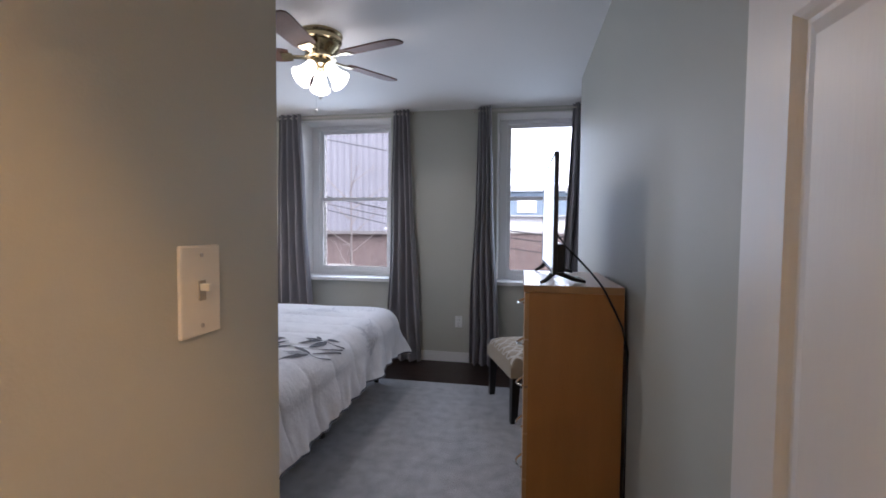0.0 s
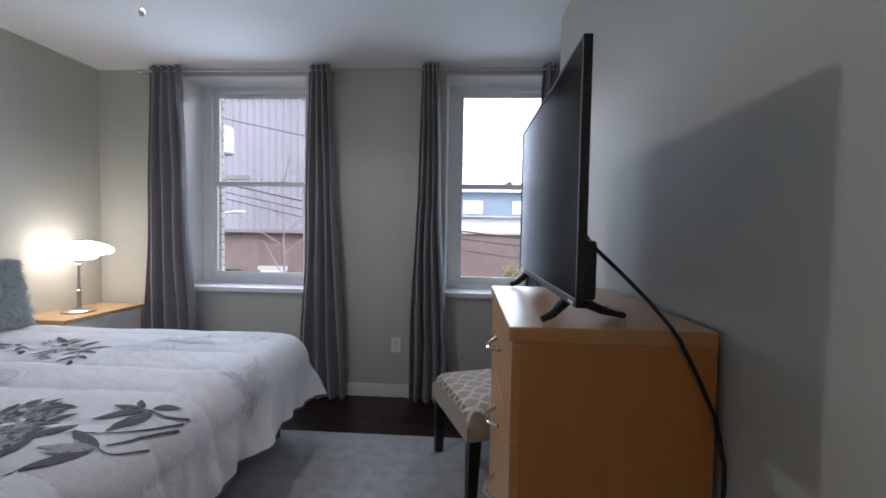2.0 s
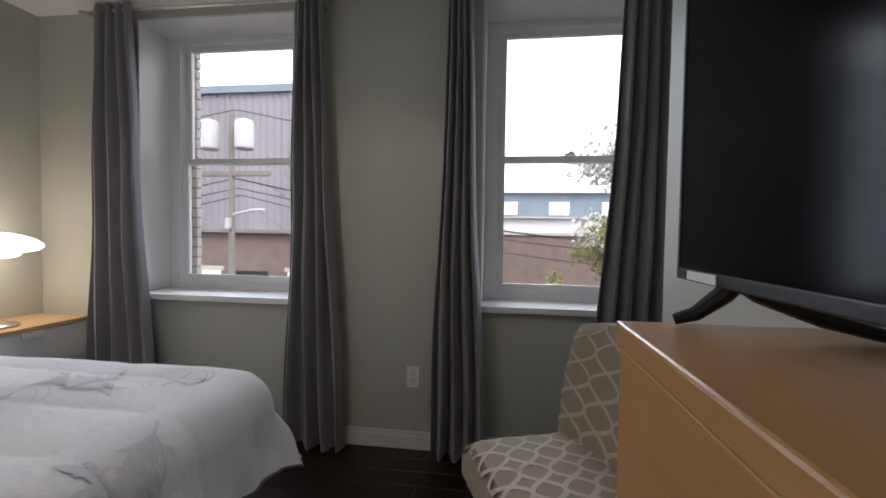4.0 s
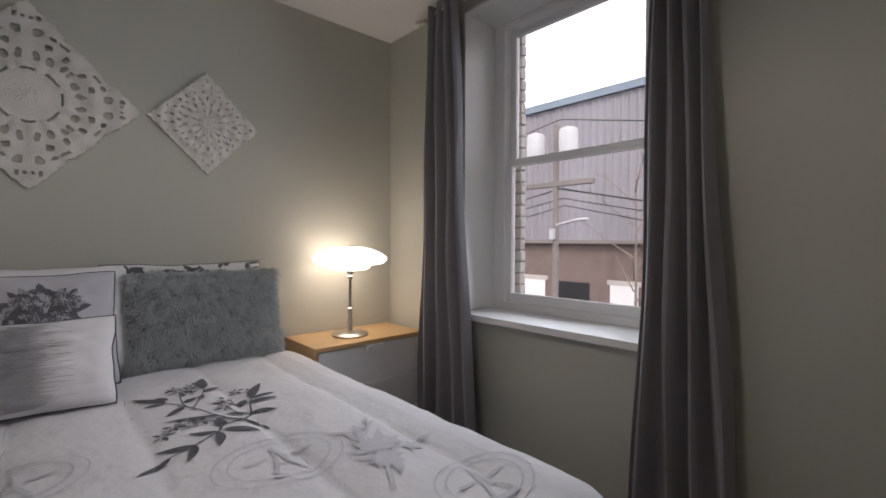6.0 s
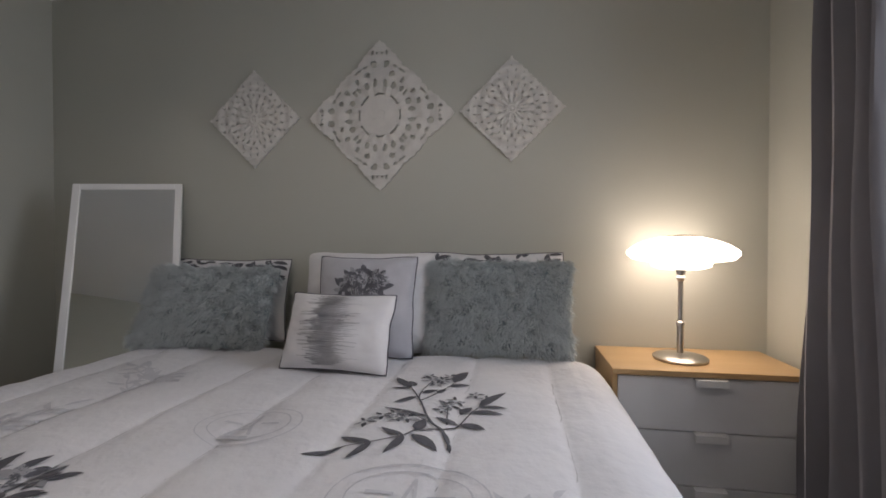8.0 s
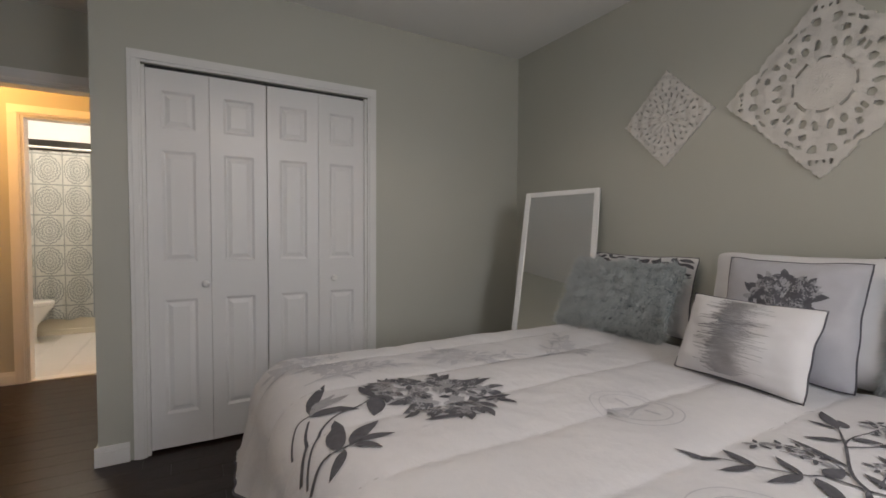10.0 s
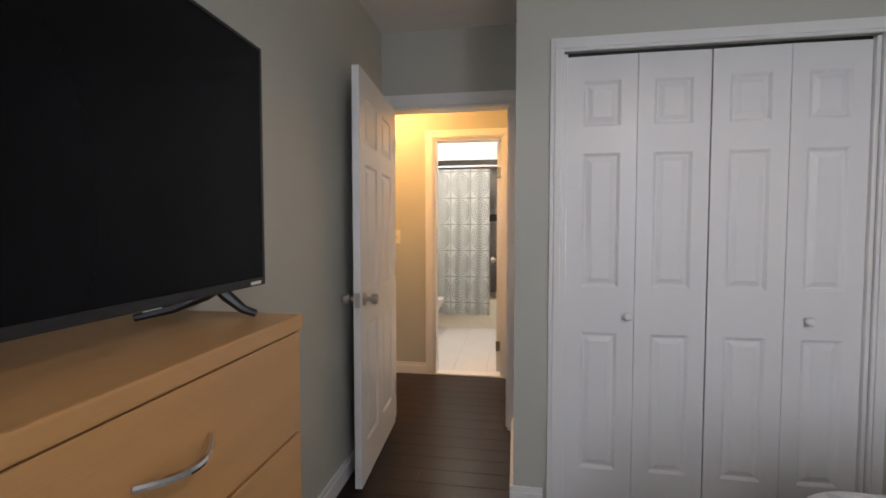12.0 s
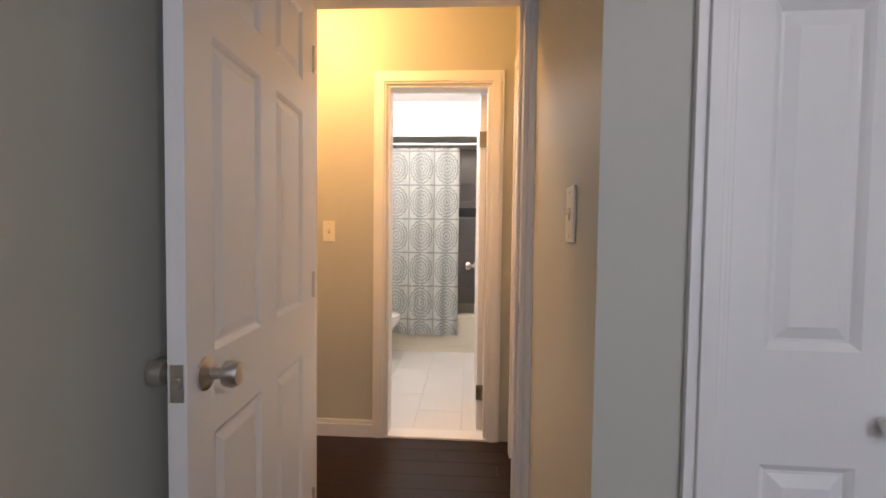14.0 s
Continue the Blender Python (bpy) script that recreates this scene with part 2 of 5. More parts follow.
# ---- mesh helpers ----
def bm_box(bm, x0, x1, y0, y1, z0, z1, bevel=0.0, segs=2):
    r = bmesh.ops.create_cube(bm, size=1.0)
    vs = r["verts"]
    for v in vs:
        v.co = Vector(((x0 + x1) / 2 + v.co.x * (x1 - x0), (y0 + y1) / 2 + v.co.y * (y1 - y0), (z0 + z1) / 2 + v.co.z * (z1 - z0)))
    if bevel:
        es = list({e for v in vs for e in v.link_edges})
        bmesh.ops.bevel(bm, geom=es, offset=bevel, segments=segs, profile=0.6, affect="EDGES")
    return bm


def box(x0, x1, y0, y1, z0, z1, bevel=0.0, segs=2):
    return bm_box(bmesh.new(), x0, x1, y0, y1, z0, z1, bevel, segs)


def boxes(*rows, bevel=0.0):
    bm = bmesh.new()
    for r in rows:
        bm_box(bm, *r, bevel)
    return bm


def bm_tube(bm, pts, radii, seg=12, cap=True):
    pts = [Vector(p) for p in pts]
    if isinstance(radii, (int, float)):
        radii = [radii] * len(pts)
    rings = []
    for i, p in enumerate(pts):
        d = (pts[min(i + 1, len(pts) - 1)] - pts[max(i - 1, 0)]).normalized()
        a = d.orthogonal().normalized() if i == 0 else (rings_a - d * rings_a.dot(d)).normalized()
        rings_a = a
        b = d.cross(a)
        rings.append([bm.verts.new(p + radii[i] * (math.cos(2 * math.pi * k / seg) * a + math.sin(2 * math.pi * k / seg) * b)) for k in range(seg)])
    for r0, r1 in zip(rings, rings[1:]):
        for k in range(seg):
            bm.faces.new((r0[k], r0[(k + 1) % seg], r1[(k + 1) % seg], r1[k]))
    if cap:
        bm.faces.new(rings[0][::-1])
        bm.faces.new(rings[-1])
    return bm


def tube(pts, radii, seg=12):
    return bm_tube(bmesh.new(), pts, radii, seg)


def lathe(profile, seg=28, at=(0, 0, 0), m=None):
    bm = bmesh.new()
    rings = [[bm.verts.new((r * math.cos(2 * math.pi * k / seg), r * math.sin(2 * math.pi * k / seg), z)) for k in range(seg)] for r, z in profile]
    for r0, r1 in zip(rings, rings[1:]):
        for k in range(seg):
            bm.faces.new((r0[k], r0[(k + 1) % seg], r1[(k + 1) % seg], r1[k]))
    bm.faces.new(rings[0][::-1])
    bm.faces.new(rings[-1])
    bmesh.ops.transform(bm, matrix=(Matrix.Translation(at) @ (m or Matrix())), verts=bm.verts)
    return bm


def prism(poly, z0, z1):
    bm = bmesh.new()
    lo = [bm.verts.new((x, y, z0)) for x, y in poly]
    hi = [bm.verts.new((x, y, z1)) for x, y in poly]
    n = len(poly)
    for i in range(n):
        bm.faces.new((lo[i], lo[(i + 1) % n], hi[(i + 1) % n], hi[i]))
    bm.faces.new(lo[::-1])
    bm.faces.new(hi)
    return bm


def sheet(fn, nu, nv, thick=0.0):
    """A surface fn(u, v) over the unit square; with thickness, a closed slab."""
    bm = bmesh.new()
    top = [[bm.verts.new(fn(i / nu, j / nv)) for j in range(nv + 1)] for i in range(nu + 1)]
    for i in range(nu):
        for j in range(nv):
            bm.faces.new((top[i][j], top[i + 1][j], top[i + 1][j + 1], top[i][j + 1]))
    if thick:
        bm.normal_update()
        low = [[bm.verts.new(q.co - q.normal * thick) for q in row] for row in top]
        for i in range(nu):
            for j in range(nv):
                bm.faces.new((low[i][j], low[i][j + 1], low[i + 1][j + 1], low[i + 1][j]))
        edge = [(i, 0) for i in range(nu)] + [(nu, j) for j in range(nv)] + [(i, nv) for i in range(nu, 0, -1)] + [(0, j) for j in range(nv, 0, -1)]
        for (a, b), (c, d) in zip(edge, edge[1:] + edge[:1]):
            bm.faces.new((top[a][b], low[a][b], low[c][d], top[c][d]))
    return bm


def mesh_of(name, bm, material, smooth=False):
    bmesh.ops.recalc_face_normals(bm, faces=bm.faces[:])
    me = bpy.data.meshes.new(name)
    bm.to_mesh(me)
    bm.free()
    me.materials.append(material)
    if smooth:
        me.polygons.foreach_set("use_smooth", [True] * len(me.polygons))
        me.set_sharp_from_angle(angle=radians(40))
    return me


def part(name, bm, material, parent, label="", smooth=False, kind=""):
    ob = new(name, mesh_of(name, bm, material, smooth))
    ob.parent = parent
    return tagged(ob, label, kind=kind)


def thing(name, at, label, category, group="", kind="", rz=0.0):
    ob = new(name)
    ob.matrix_world = pose(*at, 0, 0, rz)
    ob.empty_display_size = 0.1
    return tagged(ob, label, category, group, kind)


def solid(name, bm, material, label, category, group="", kind="", smooth=False, at=None):
    ob = new(name, mesh_of(name, bm, material, smooth))
    if at is not None:
        ob.matrix_world = at
    return tagged(ob, label, category, group, kind)


def structure(name, bm, material, label="", smooth=False):
    return solid(name, bm, material, label, "", kind="structure", smooth=smooth)


# ---- structure ----
WX, NY, SY, SIDE, DY, H = -2.942, 5.345, 1.672, -0.318, 0.905, 2.512
EX0, EX1, EY = 0.531, 0.505, 4.60
OUT = 5.745
W1 = (-2.262, -1.264)
W2 = (-0.192, 0.806)
WZ0, WZ1 = 0.812, 2.462
structure("wall_west", box(-3.08, WX, DY, OUT, 0, H + 0.1), WALL, "greige painted bedroom wall behind the headboard")
nw = [(WX, 0.995, NY, OUT, 0, WZ0), (WX, 0.995, NY, OUT, WZ1, H + 0.1)]
for x0, x1 in ((WX, W1[0]), (W1[1], W2[0]), (W2[1], 0.995)):
    nw.append((x0, x1, NY, OUT, WZ0, WZ1))
structure("wall_north", boxes(*nw), WALL, "greige painted wall with two window openings")
structure("wall_east", prism([(EX0, DY), (EX1, EY), (0.85, EY), (0.85, NY), (0.995, NY), (0.995, DY)], 0, H + 0.1), WALL, "greige painted wall behind the dresser, recessed beside the window")
CL = (-1.722, -0.524)
structure("wall_south", boxes((WX, CL[0], 1.552, SY, 0, H + 0.1), (CL[1], SIDE, 1.552, SY, 0, H + 0.1), (CL[0], CL[1], 1.552, SY, 2.032, H + 0.1)), WALL, "greige painted closet wall")
structure("wall_closet_side", box(-0.445, SIDE, DY, 1.552, 0, H + 0.1), WALL, "greige painted wall end beside the entrance")
BD = (-0.296, 0.492)
structure("wall_entrance", boxes((-3.06, BD[0], DY - 0.12, DY, 0, H + 0.1), (BD[1], 2.0, DY - 0.12, DY, 0, H + 0.1), (BD[0], BD[1], DY - 0.12, DY, 2.045, H + 0.1)), WALL, "greige painted wall round the bedroom doorway")
BO = (-0.214, 0.378)
HY = -0.100
structure("wall_hall", boxes((-0.55, BO[0], HY - 0.12, HY, 0, H + 0.1), (BO[1], 2.0, HY - 0.12, HY, 0, H + 0.1), (BO[0], BO[1], HY - 0.12, HY, 2.045, H + 0.1)), WALL, "hall wall round the bathroom doorway")
structure("wall_hall_end", box(-0.55, -0.345, HY, DY - 0.12, 0, H + 0.1), WALL, "short end wall of the hall")
structure("wall_hall_far", box(1.88, 2.0, HY, DY - 0.12, 0, H + 0.1), WALL, "far end wall of the hall")
structure("wall_bath_side", box(-0.45, -0.33, -2.86, HY - 0.12, 0, H + 0.1), BATHWALL, "white painted bathroom wall")
structure("wall_bath_left", box(1.25, 1.37, -2.86, HY - 0.12, 0, H + 0.1), BATHWALL, "white painted bathroom wall")
structure("wall_bath_back", box(-0.33, 1.25, -2.86, -2.74, 0, H + 0.1), BATHWALL, "bathroom back wall behind the tub")
structure("ceiling", boxes((-3.06, 2.0, HY, OUT, H, H + 0.1)), CEIL, "flat white painted ceiling")
structure("ceiling_bath", box(-0.45, 1.37, -2.86, HY, H, H + 0.1), CEIL, "white bathroom ceiling")
structure("wall_bath_soffit", box(-0.328, 1.248, -2.738, -2.02, 2.16, H - 0.002), BATHWALL, "white soffit over the bathtub")
floor = structure("floor", box(-3.06, 2.0, HY, OUT, -0.12, -0.012), SUBFLOOR, "dark espresso wood plank floor")
bathfloor = structure("floor_bath", box(-0.45, 1.37, -2.86, HY, -0.12, -0.008), GROUT, "white tiled bathroom floor")


def moulding(name, rows, label):
    return structure(name, boxes(*rows, bevel=0.004), TRIM, label)


def base_run(name, x0, x1, y0, y1, nx, ny):
    """Baseboard with a thicker foot and a thinner top lip, on a wall face, with the outward normal nx, ny."""
    t0, t1 = 0.016, 0.010
    bm = bmesh.new()
    for t, za, zb in ((t0, 0.0, 0.075), (t1, 0.075, 0.10)):
        bm_box(bm, min(x0, x1 + 0) + min(0, nx * t), max(x0, x1) + max(0, nx * t), min(y0, y1) + min(0, ny * t), max(y0, y1) + max(0, ny * t), za, zb, 0.003)
    return structure(name, bm, TRIM, "white painted baseboard")


base_run("baseboard_north", WX, 0.85, NY, NY, 0, -1)
base_run("baseboard_west", WX, WX, SY, NY - 0.016, 1, 0)
base_run("baseboard_south_a", WX + 0.016, CL[0] - 0.075, SY, SY, 0, 1)
base_run("baseboard_south_b", CL[1] + 0.075, SIDE + 0.016, SY, SY, 0, 1)
base_run("baseboard_side", SIDE, SIDE, DY + 0.02, SY, 1, 0)
base_run("baseboard_hall", BO[1] + 0.07, 1.88, HY, HY, 0, 1)
base_run("baseboard_bath_a", BO[1] + 0.07, 1.25, HY - 0.12, HY - 0.12, 0, -1)
east_base = prism([(EX0 - 0.0005, DY), (EX1 - 0.0005, EY), (EX1 - 0.016, EY), (EX0 - 0.016, DY)], 0, 0.075)
east_lip = prism([(EX0 - 0.0005, DY), (EX1 - 0.0005, EY), (EX1 - 0.010, EY), (EX0 - 0.010, DY)], 0.075, 0.10)
structure("baseboard_east", east_base, TRIM, "white painted baseboard")
structure("baseboard_east_lip", east_lip, TRIM, "white painted baseboard lip")
base_run("baseboard_recess", 0.85, 0.85, EY, NY - 0.016, -1, 0)


def casing(name, x0, x1, z1, y, side, w=0.072, skip_left=None):
    """Stepped door casing on a wall face at y, towards side (+1 or -1)."""
    rows = []
    for inset, wide, t in ((0.0, w, 0.012), (0.012, w - 0.03, 0.019)):
        ya, yb = sorted((y, y + side * t))
        wl = min(wide, skip_left) if skip_left else wide
        rows.append((x0 - inset - wl, x0 - inset, ya, yb, 0, z1 + inset))
        rows.append((x1 + inset, x1 + inset + wide, ya, yb, 0, z1 + inset))
        rows.append((x0 - inset - wl, x1 + inset + wide, ya, yb, z1 + inset, z1 + inset + wide))
    return structure(name, boxes(*rows, bevel=0.002), TRIM, "white stepped door casing")


casing("trim_closet", CL[0], CL[1], 2.032, SY, 1, w=0.058)
casing("trim_bedroom_door", BD[0], BD[1], 2.045, DY, 1, skip_left=0.020)
casing("trim_bedroom_door_hall", BD[0], BD[1], 2.045, DY - 0.12, -1)
casing("trim_bath_door", BO[0], BO[1], 2.045, HY, 1)
moulding("trim_bedroom_jamb", [(BD[0] - 0.001, BD[0] + 0.018, DY - 0.118, DY - 0.002, 0, 2.03), (BD[1] - 0.018, BD[1] + 0.001, DY - 0.118, DY - 0.002, 0, 2.03), (BD[0], BD[1], DY - 0.118, DY - 0.002, 2.028, 2.046), (BD[0] + 0.018, BD[0] + 0.030, DY - 0.08, DY - 0.045, 0, 2.02)], "white door jamb with stop")
moulding("trim_bath_jamb", [(BO[0] - 0.001, BO[0] + 0.018, HY - 0.118, HY - 0.002, 0, 2.03), (BO[1] - 0.018, BO[1] + 0.001, HY - 0.118, HY - 0.002, 0, 2.03), (BO[0], BO[1], HY - 0.118, HY - 0.002, 2.028, 2.046)], "white door jamb")
moulding("trim_bath_threshold", [(BO[0], BO[1], HY - 0.10, HY + 0.01, -0.01, 0.012)], "pale threshold of the bathroom")
moulding("trim_closet_jamb", [(CL[0] - 0.001, CL[0] + 0.016, 1.56, SY - 0.002, 0, 2.025), (CL[1] - 0.016, CL[1] + 0.001, 1.56, SY - 0.002, 0, 2.025)], "white closet jamb")
structure("trim_closet_track", box(CL[0] + 0.016, CL[1] - 0.016, 1.595, 1.648, 2.018, 2.033), BLACK, "dark bifold door track")
moulding("trim_hall_end_casing", [(-0.346, -0.330, 0.02, 0.09, 0, 2.05), (-0.346, -0.330, 0.02, 0.78, 2.05, 2.12), (-0.346, -0.338, 0.09, 0.78, 0.01, 2.05)], "white casing and door on the hall end wall")


# ---- windows ----
def window(name, x0, x1):
    w = thing(name, ((x0 + x1) / 2, NY, WZ0), "white vinyl double-hung window", "window", kind="structure")
    h = (x1 - x0) / 2
    zt = WZ1 - WZ0
    part("window_sill", boxes((-h - 0.03, h + 0.03, -0.045, 0.0, -0.020, 0.014), (-h + 0.001, h - 0.001, 0.0, 0.25, -0.004, 0.014), bevel=0.004), TRIM, w)
    part("reveal", boxes((-h - 0.001, -h + 0.012, 0.001, 0.25, 0.015, zt), (h - 0.012, h + 0.001, 0.001, 0.25, 0.015, zt), (-h + 0.012, h - 0.012, 0.001, 0.25, zt - 0.012, zt + 0.001)), TRIM, w)
    fw = 0.078
    part("window_frame", boxes((-h + 0.012, -h + 0.012 + fw, 0.245, 0.345, 0.014, zt - 0.012), (h - 0.012 - fw, h - 0.012, 0.245, 0.345, 0.014, zt - 0.012),
                               (-h + 0.012 + fw, h - 0.012 - fw, 0.246, 0.344, zt - 0.012 - 0.035, zt - 0.012), (-h + 0.012 + fw, h - 0.012 - fw, 0.246, 0.344, 0.014, 0.055), bevel=0.003), VINYL, w)
    a = h - 0.012 - fw
    rail = 1.658 - WZ0
    for nm, za, zb, y in (("lower_sash", 0.050, rail + 0.018, 0.262), ("upper_sash", rail - 0.018, zt - 0.045, 0.299)):
        s = 0.036
        sash = part(nm, boxes((-a, -a + s, y, y + 0.032, za, zb), (a - s, a, y, y + 0.032, za, zb), (-a + s, a - s, y + 0.001, y + 0.031, za, za + (0.056 if nm == "lower_sash" else 0.036)), (-a + s, a - s, y + 0.001, y + 0.031, zb - 0.036, zb), bevel=0.003), VINYL, w)
        p = part("pane", box(-a + s - 0.004, a - s + 0.004, y + 0.013, y + 0.018, za + 0.03, zb - 0.03), PANE, sash, "clear window glass")
        p.visible_shadow = False
    if name == "window_2":
        part("sash_lock", boxes((-0.03, 0.03, 0.245, 0.267, rail + 0.018, rail + 0.030), (-0.008, 0.022, 0.239, 0.257, rail + 0.03, rail + 0.040), bevel=0.003), VINYL, w)
    return w


window("window_1", *W1)
window("window_2", *W2)


# ---- curtains ----
def curtain_panel(x_top, w_top, x_bot, w_bot, seed, y=5.245, folds=6, z0=0.02, z1=2.500):
    rnd = random.Random(seed)
    ph = [rnd.uniform(-0.5, 0.5) for _ in range(folds + 2)]
    am = [rnd.uniform(0.7, 1.15) for _ in range(folds + 2)]

    def f(u, v):
        z = z1 + (z0 - z1) * v
        k = u * folds
        i = int(min(k, folds - 1e-6))
        lerp = k - i
        a = am[i] * (1 - lerp) + am[i + 1] * lerp
        p = ph[i] * (1 - lerp) + ph[i + 1] * lerp
        xc, w = x_top + (x_bot - x_top) * v ** 1.3, w_top + (w_bot - w_top) * v ** 1.2
        x = xc + (u - 0.5) * w + 0.012 * math.sin(9 * v + p * 6) * v
        amp = (0.036 + 0.018 * v) * a
        yy = y + amp * math.sin(2 * math.pi * k + p * v * 1.6) - 0.01 * v + 0.006 * math.sin(14 * v + 5 * u)
        return (x - x_top, yy - y, z)

    c = thing("curtain", (x_top, y, 0), "grey grommet-top cloth curtain hanging in deep folds", "curtain", "window curtains")
    part("panel", sheet(f, folds * 12, 22, 0.003), CURTAIN, c, smooth=True)
    for i in range(folds):
        if i % 2:
            continue
        gx = (0.25 + i * 1.0 + 0.25) / folds
        bm = bmesh.new()
        bmesh.ops.create_cone(bm, cap_ends=False, segments=16, radius1=0.023, radius2=0.023, depth=0.006)
        x, yy, z = f(min(gx, 1), 0.016)
        bmesh.ops.transform(bm, matrix=pose(x, yy, 2.463, 0, 90, 0), verts=bm.verts)
        part("grommet", bm, NICKEL, c, "nickel grommet ring")
    return c


curtain_panel(-2.325, 0.25, -2.262, 0.45, 1, folds=4)
curtain_panel(-1.13, 0.16, -1.095, 0.38, 2, folds=4)
curtain_panel(-0.305, 0.12, -0.290, 0.30, 3, folds=4)
curtain_panel(0.645, 0.28, 0.585, 0.46, 4, folds=5)


def rod(x0, x1, ends):
    r = thing("curtain_rod", ((x0 + x1) / 2, 5.245, 2.465), "thin brushed nickel curtain rod with small finials", "curtain rod", "curtain rods")
    h = (x1 - x0) / 2
    part("pole", tube([(-h, 0, 0), (h, 0, 0)], 0.008, 10), NICKEL, r, smooth=True)
    for s in ends:
        part("finial", lathe([(0.004, -0.02), (0.010, -0.016), (0.010, -0.004), (0.015, 0.004), (0.015, 0.018), (0.005, 0.024)], 14, (s * h, 0, 0), pose(0, 0, 0, 0, 90 * s, 0)), NICKEL, r, smooth=True)
        part("bracket", boxes((s * (h - 0.045) - 0.006, s * (h - 0.045) + 0.006, -0.01, 0.098, -0.018, -0.008), (s * (h - 0.045) - 0.012, s * (h - 0.045) + 0.012, 0.092, 0.0998, -0.035, 0.02)), NICKEL, r)


rod(-2.52, -1.03, (-1, 1))
rod(-0.39, 0.849, (-1,))

# ---- panelled doors ----
def bm_panel(bm, x0, x1, z0, z1, y, side):
    """A raised panel on a door face at y: a sunk moulding, then a sloped field that rises again."""
    def ring(d, dy):
        return [bm.verts.new((x, y + side * dy, z)) for x, z in ((x0 + d, z0 + d), (x1 - d, z0 + d), (x1 - d, z1 - d), (x0 + d, z1 - d))]
    rings = [ring(0, 0.0002), ring(0.007, -0.004), ring(0.013, -0.009), ring(0.019, -0.009), ring(0.040, -0.0015)]
    for a, b in zip(rings, rings[1:]):
        for k in range(4):
            bm.faces.new((a[k], a[(k + 1) % 4], b[(k + 1) % 4], b[k]))
    bm.faces.new(rings[-1])


def panel_leaf(w, z0, z1, cols, rows, t=0.035):
    """Door leaf from x 0 to w, its faces at y 0 and t, with raised panels in cols (x0, x1) and rows (z0, z1) on both faces."""
    bm = bmesh.new()
    xs = sorted({0.0, w, *(v for c in cols for v in c)})
    zs = sorted({z0, z1, *(v for r in rows for v in r)})
    for y, side in ((0.0, -1), (t, 1)):
        for xa, xb in zip(xs, xs[1:]):
            for za, zb in zip(zs, zs[1:]):
                if (xa, xb) in cols and (za, zb) in rows:
                    bm_panel(bm, xa, xb, za, zb, y, side)
                else:
                    bm.faces.new([bm.verts.new((x, y, z)) for x, z in ((xa, za), (xb, za), (xb, zb), (xa, zb))])
    for a, b in (((0, z0), (w, z0)), ((w, z0), (w, z1)), ((w, z1), (0, z1)), ((0, z1), (0, z0))):
        bm.faces.new([bm.verts.new(p) for p in ((a[0], 0, a[1]), (b[0], 0, b[1]), (b[0], t, b[1]), (a[0], t, a[1]))])
    bmesh.ops.remove_doubles(bm, verts=bm.verts[:], dist=0.0001)
    return bm


# closet bifold doors: four leaves in two pairs
ROWS3 = [(0.20, 0.815), (1.015, 1.60), (1.715, 1.91)]
cw = (CL[1] - CL[0] - 0.032 - 0.0125) / 4
xr = CL[1] - 0.017
bend = (1.2, -1.2, 1.6, -1.6)
leafs = []
x, yl = xr, 1.652
for i in range(4):
    nm = "closet_door"
    d = thing(nm, (x, yl, 0), "white six-panel bifold closet door leaf, closed", "closet door", "bifold closet doors", rz=180 - bend[i])
    part("leaf", panel_leaf(cw, 0.018, 2.0165, [(0.066, cw - 0.066)], ROWS3, 0.03), DOORWHITE, d)
    if i in (0, 3):
        kx = cw - 0.028 if i == 0 else 0.034
        part("knob", lathe([(0.009, 0), (0.008, 0.012), (0.017, 0.018), (0.019, 0.026), (0.014, 0.033), (0.003, 0.035)], 18, (kx if i == 0 else cw * 0.30, 0, 0.895), pose(0, 0, 0, 90, 0, 0)), TRIM, d, "white round door knob", smooth=True)
    a = radians(180 - bend[i])
    x, yl = x + math.cos(a) * cw - (0.006 if i == 1 else 0.0025), yl + math.sin(a) * cw


def door_knob(parent, x, y, side, z=0.965):
    part("knob", lathe([(0.033, 0), (0.033, 0.005), (0.024, 0.010), (0.012, 0.014), (0.011, 0.032), (0.024, 0.040), (0.027, 0.055), (0.022, 0.068), (0.008, 0.071)], 24, (x, y, z), pose(0, 0, 0, -90 * side, 0, 0)), NICKEL, parent, "brushed nickel door knob", smooth=True)


ROWS6 = [(0.20, 0.80), (0.965, 1.59), (1.69, 1.91)]
COLS6 = [(0.105, 0.330), (0.435, 0.665)]
bd = thing("door_1", (BD[1] - 0.010, DY + 0.012, 0), "white six-panel bedroom door standing wide open against the wall", "door", kind="structure", rz=93.3)
part("leaf", panel_leaf(0.762, 0.012, 2.035, COLS6, ROWS6), DOORWHITE, bd)
door_knob(bd, 0.700, 0.035, 1, 0.93)
door_knob(bd, 0.700, 0.0, -1, 0.93)
part("latch_plate", boxes((0.7615, 0.7635, 0.005, 0.030, 0.895, 0.965), (0.763, 0.771, 0.012, 0.024, 0.92, 0.94), bevel=0.0006), NICKEL, bd, "nickel latch plate")
for z in (0.24, 1.02, 1.80):
    part("hinge", tube([(-0.006, 0.036, z - 0.045), (-0.006, 0.036, z + 0.045)], 0.007, 10), NICKEL, bd, smooth=True)

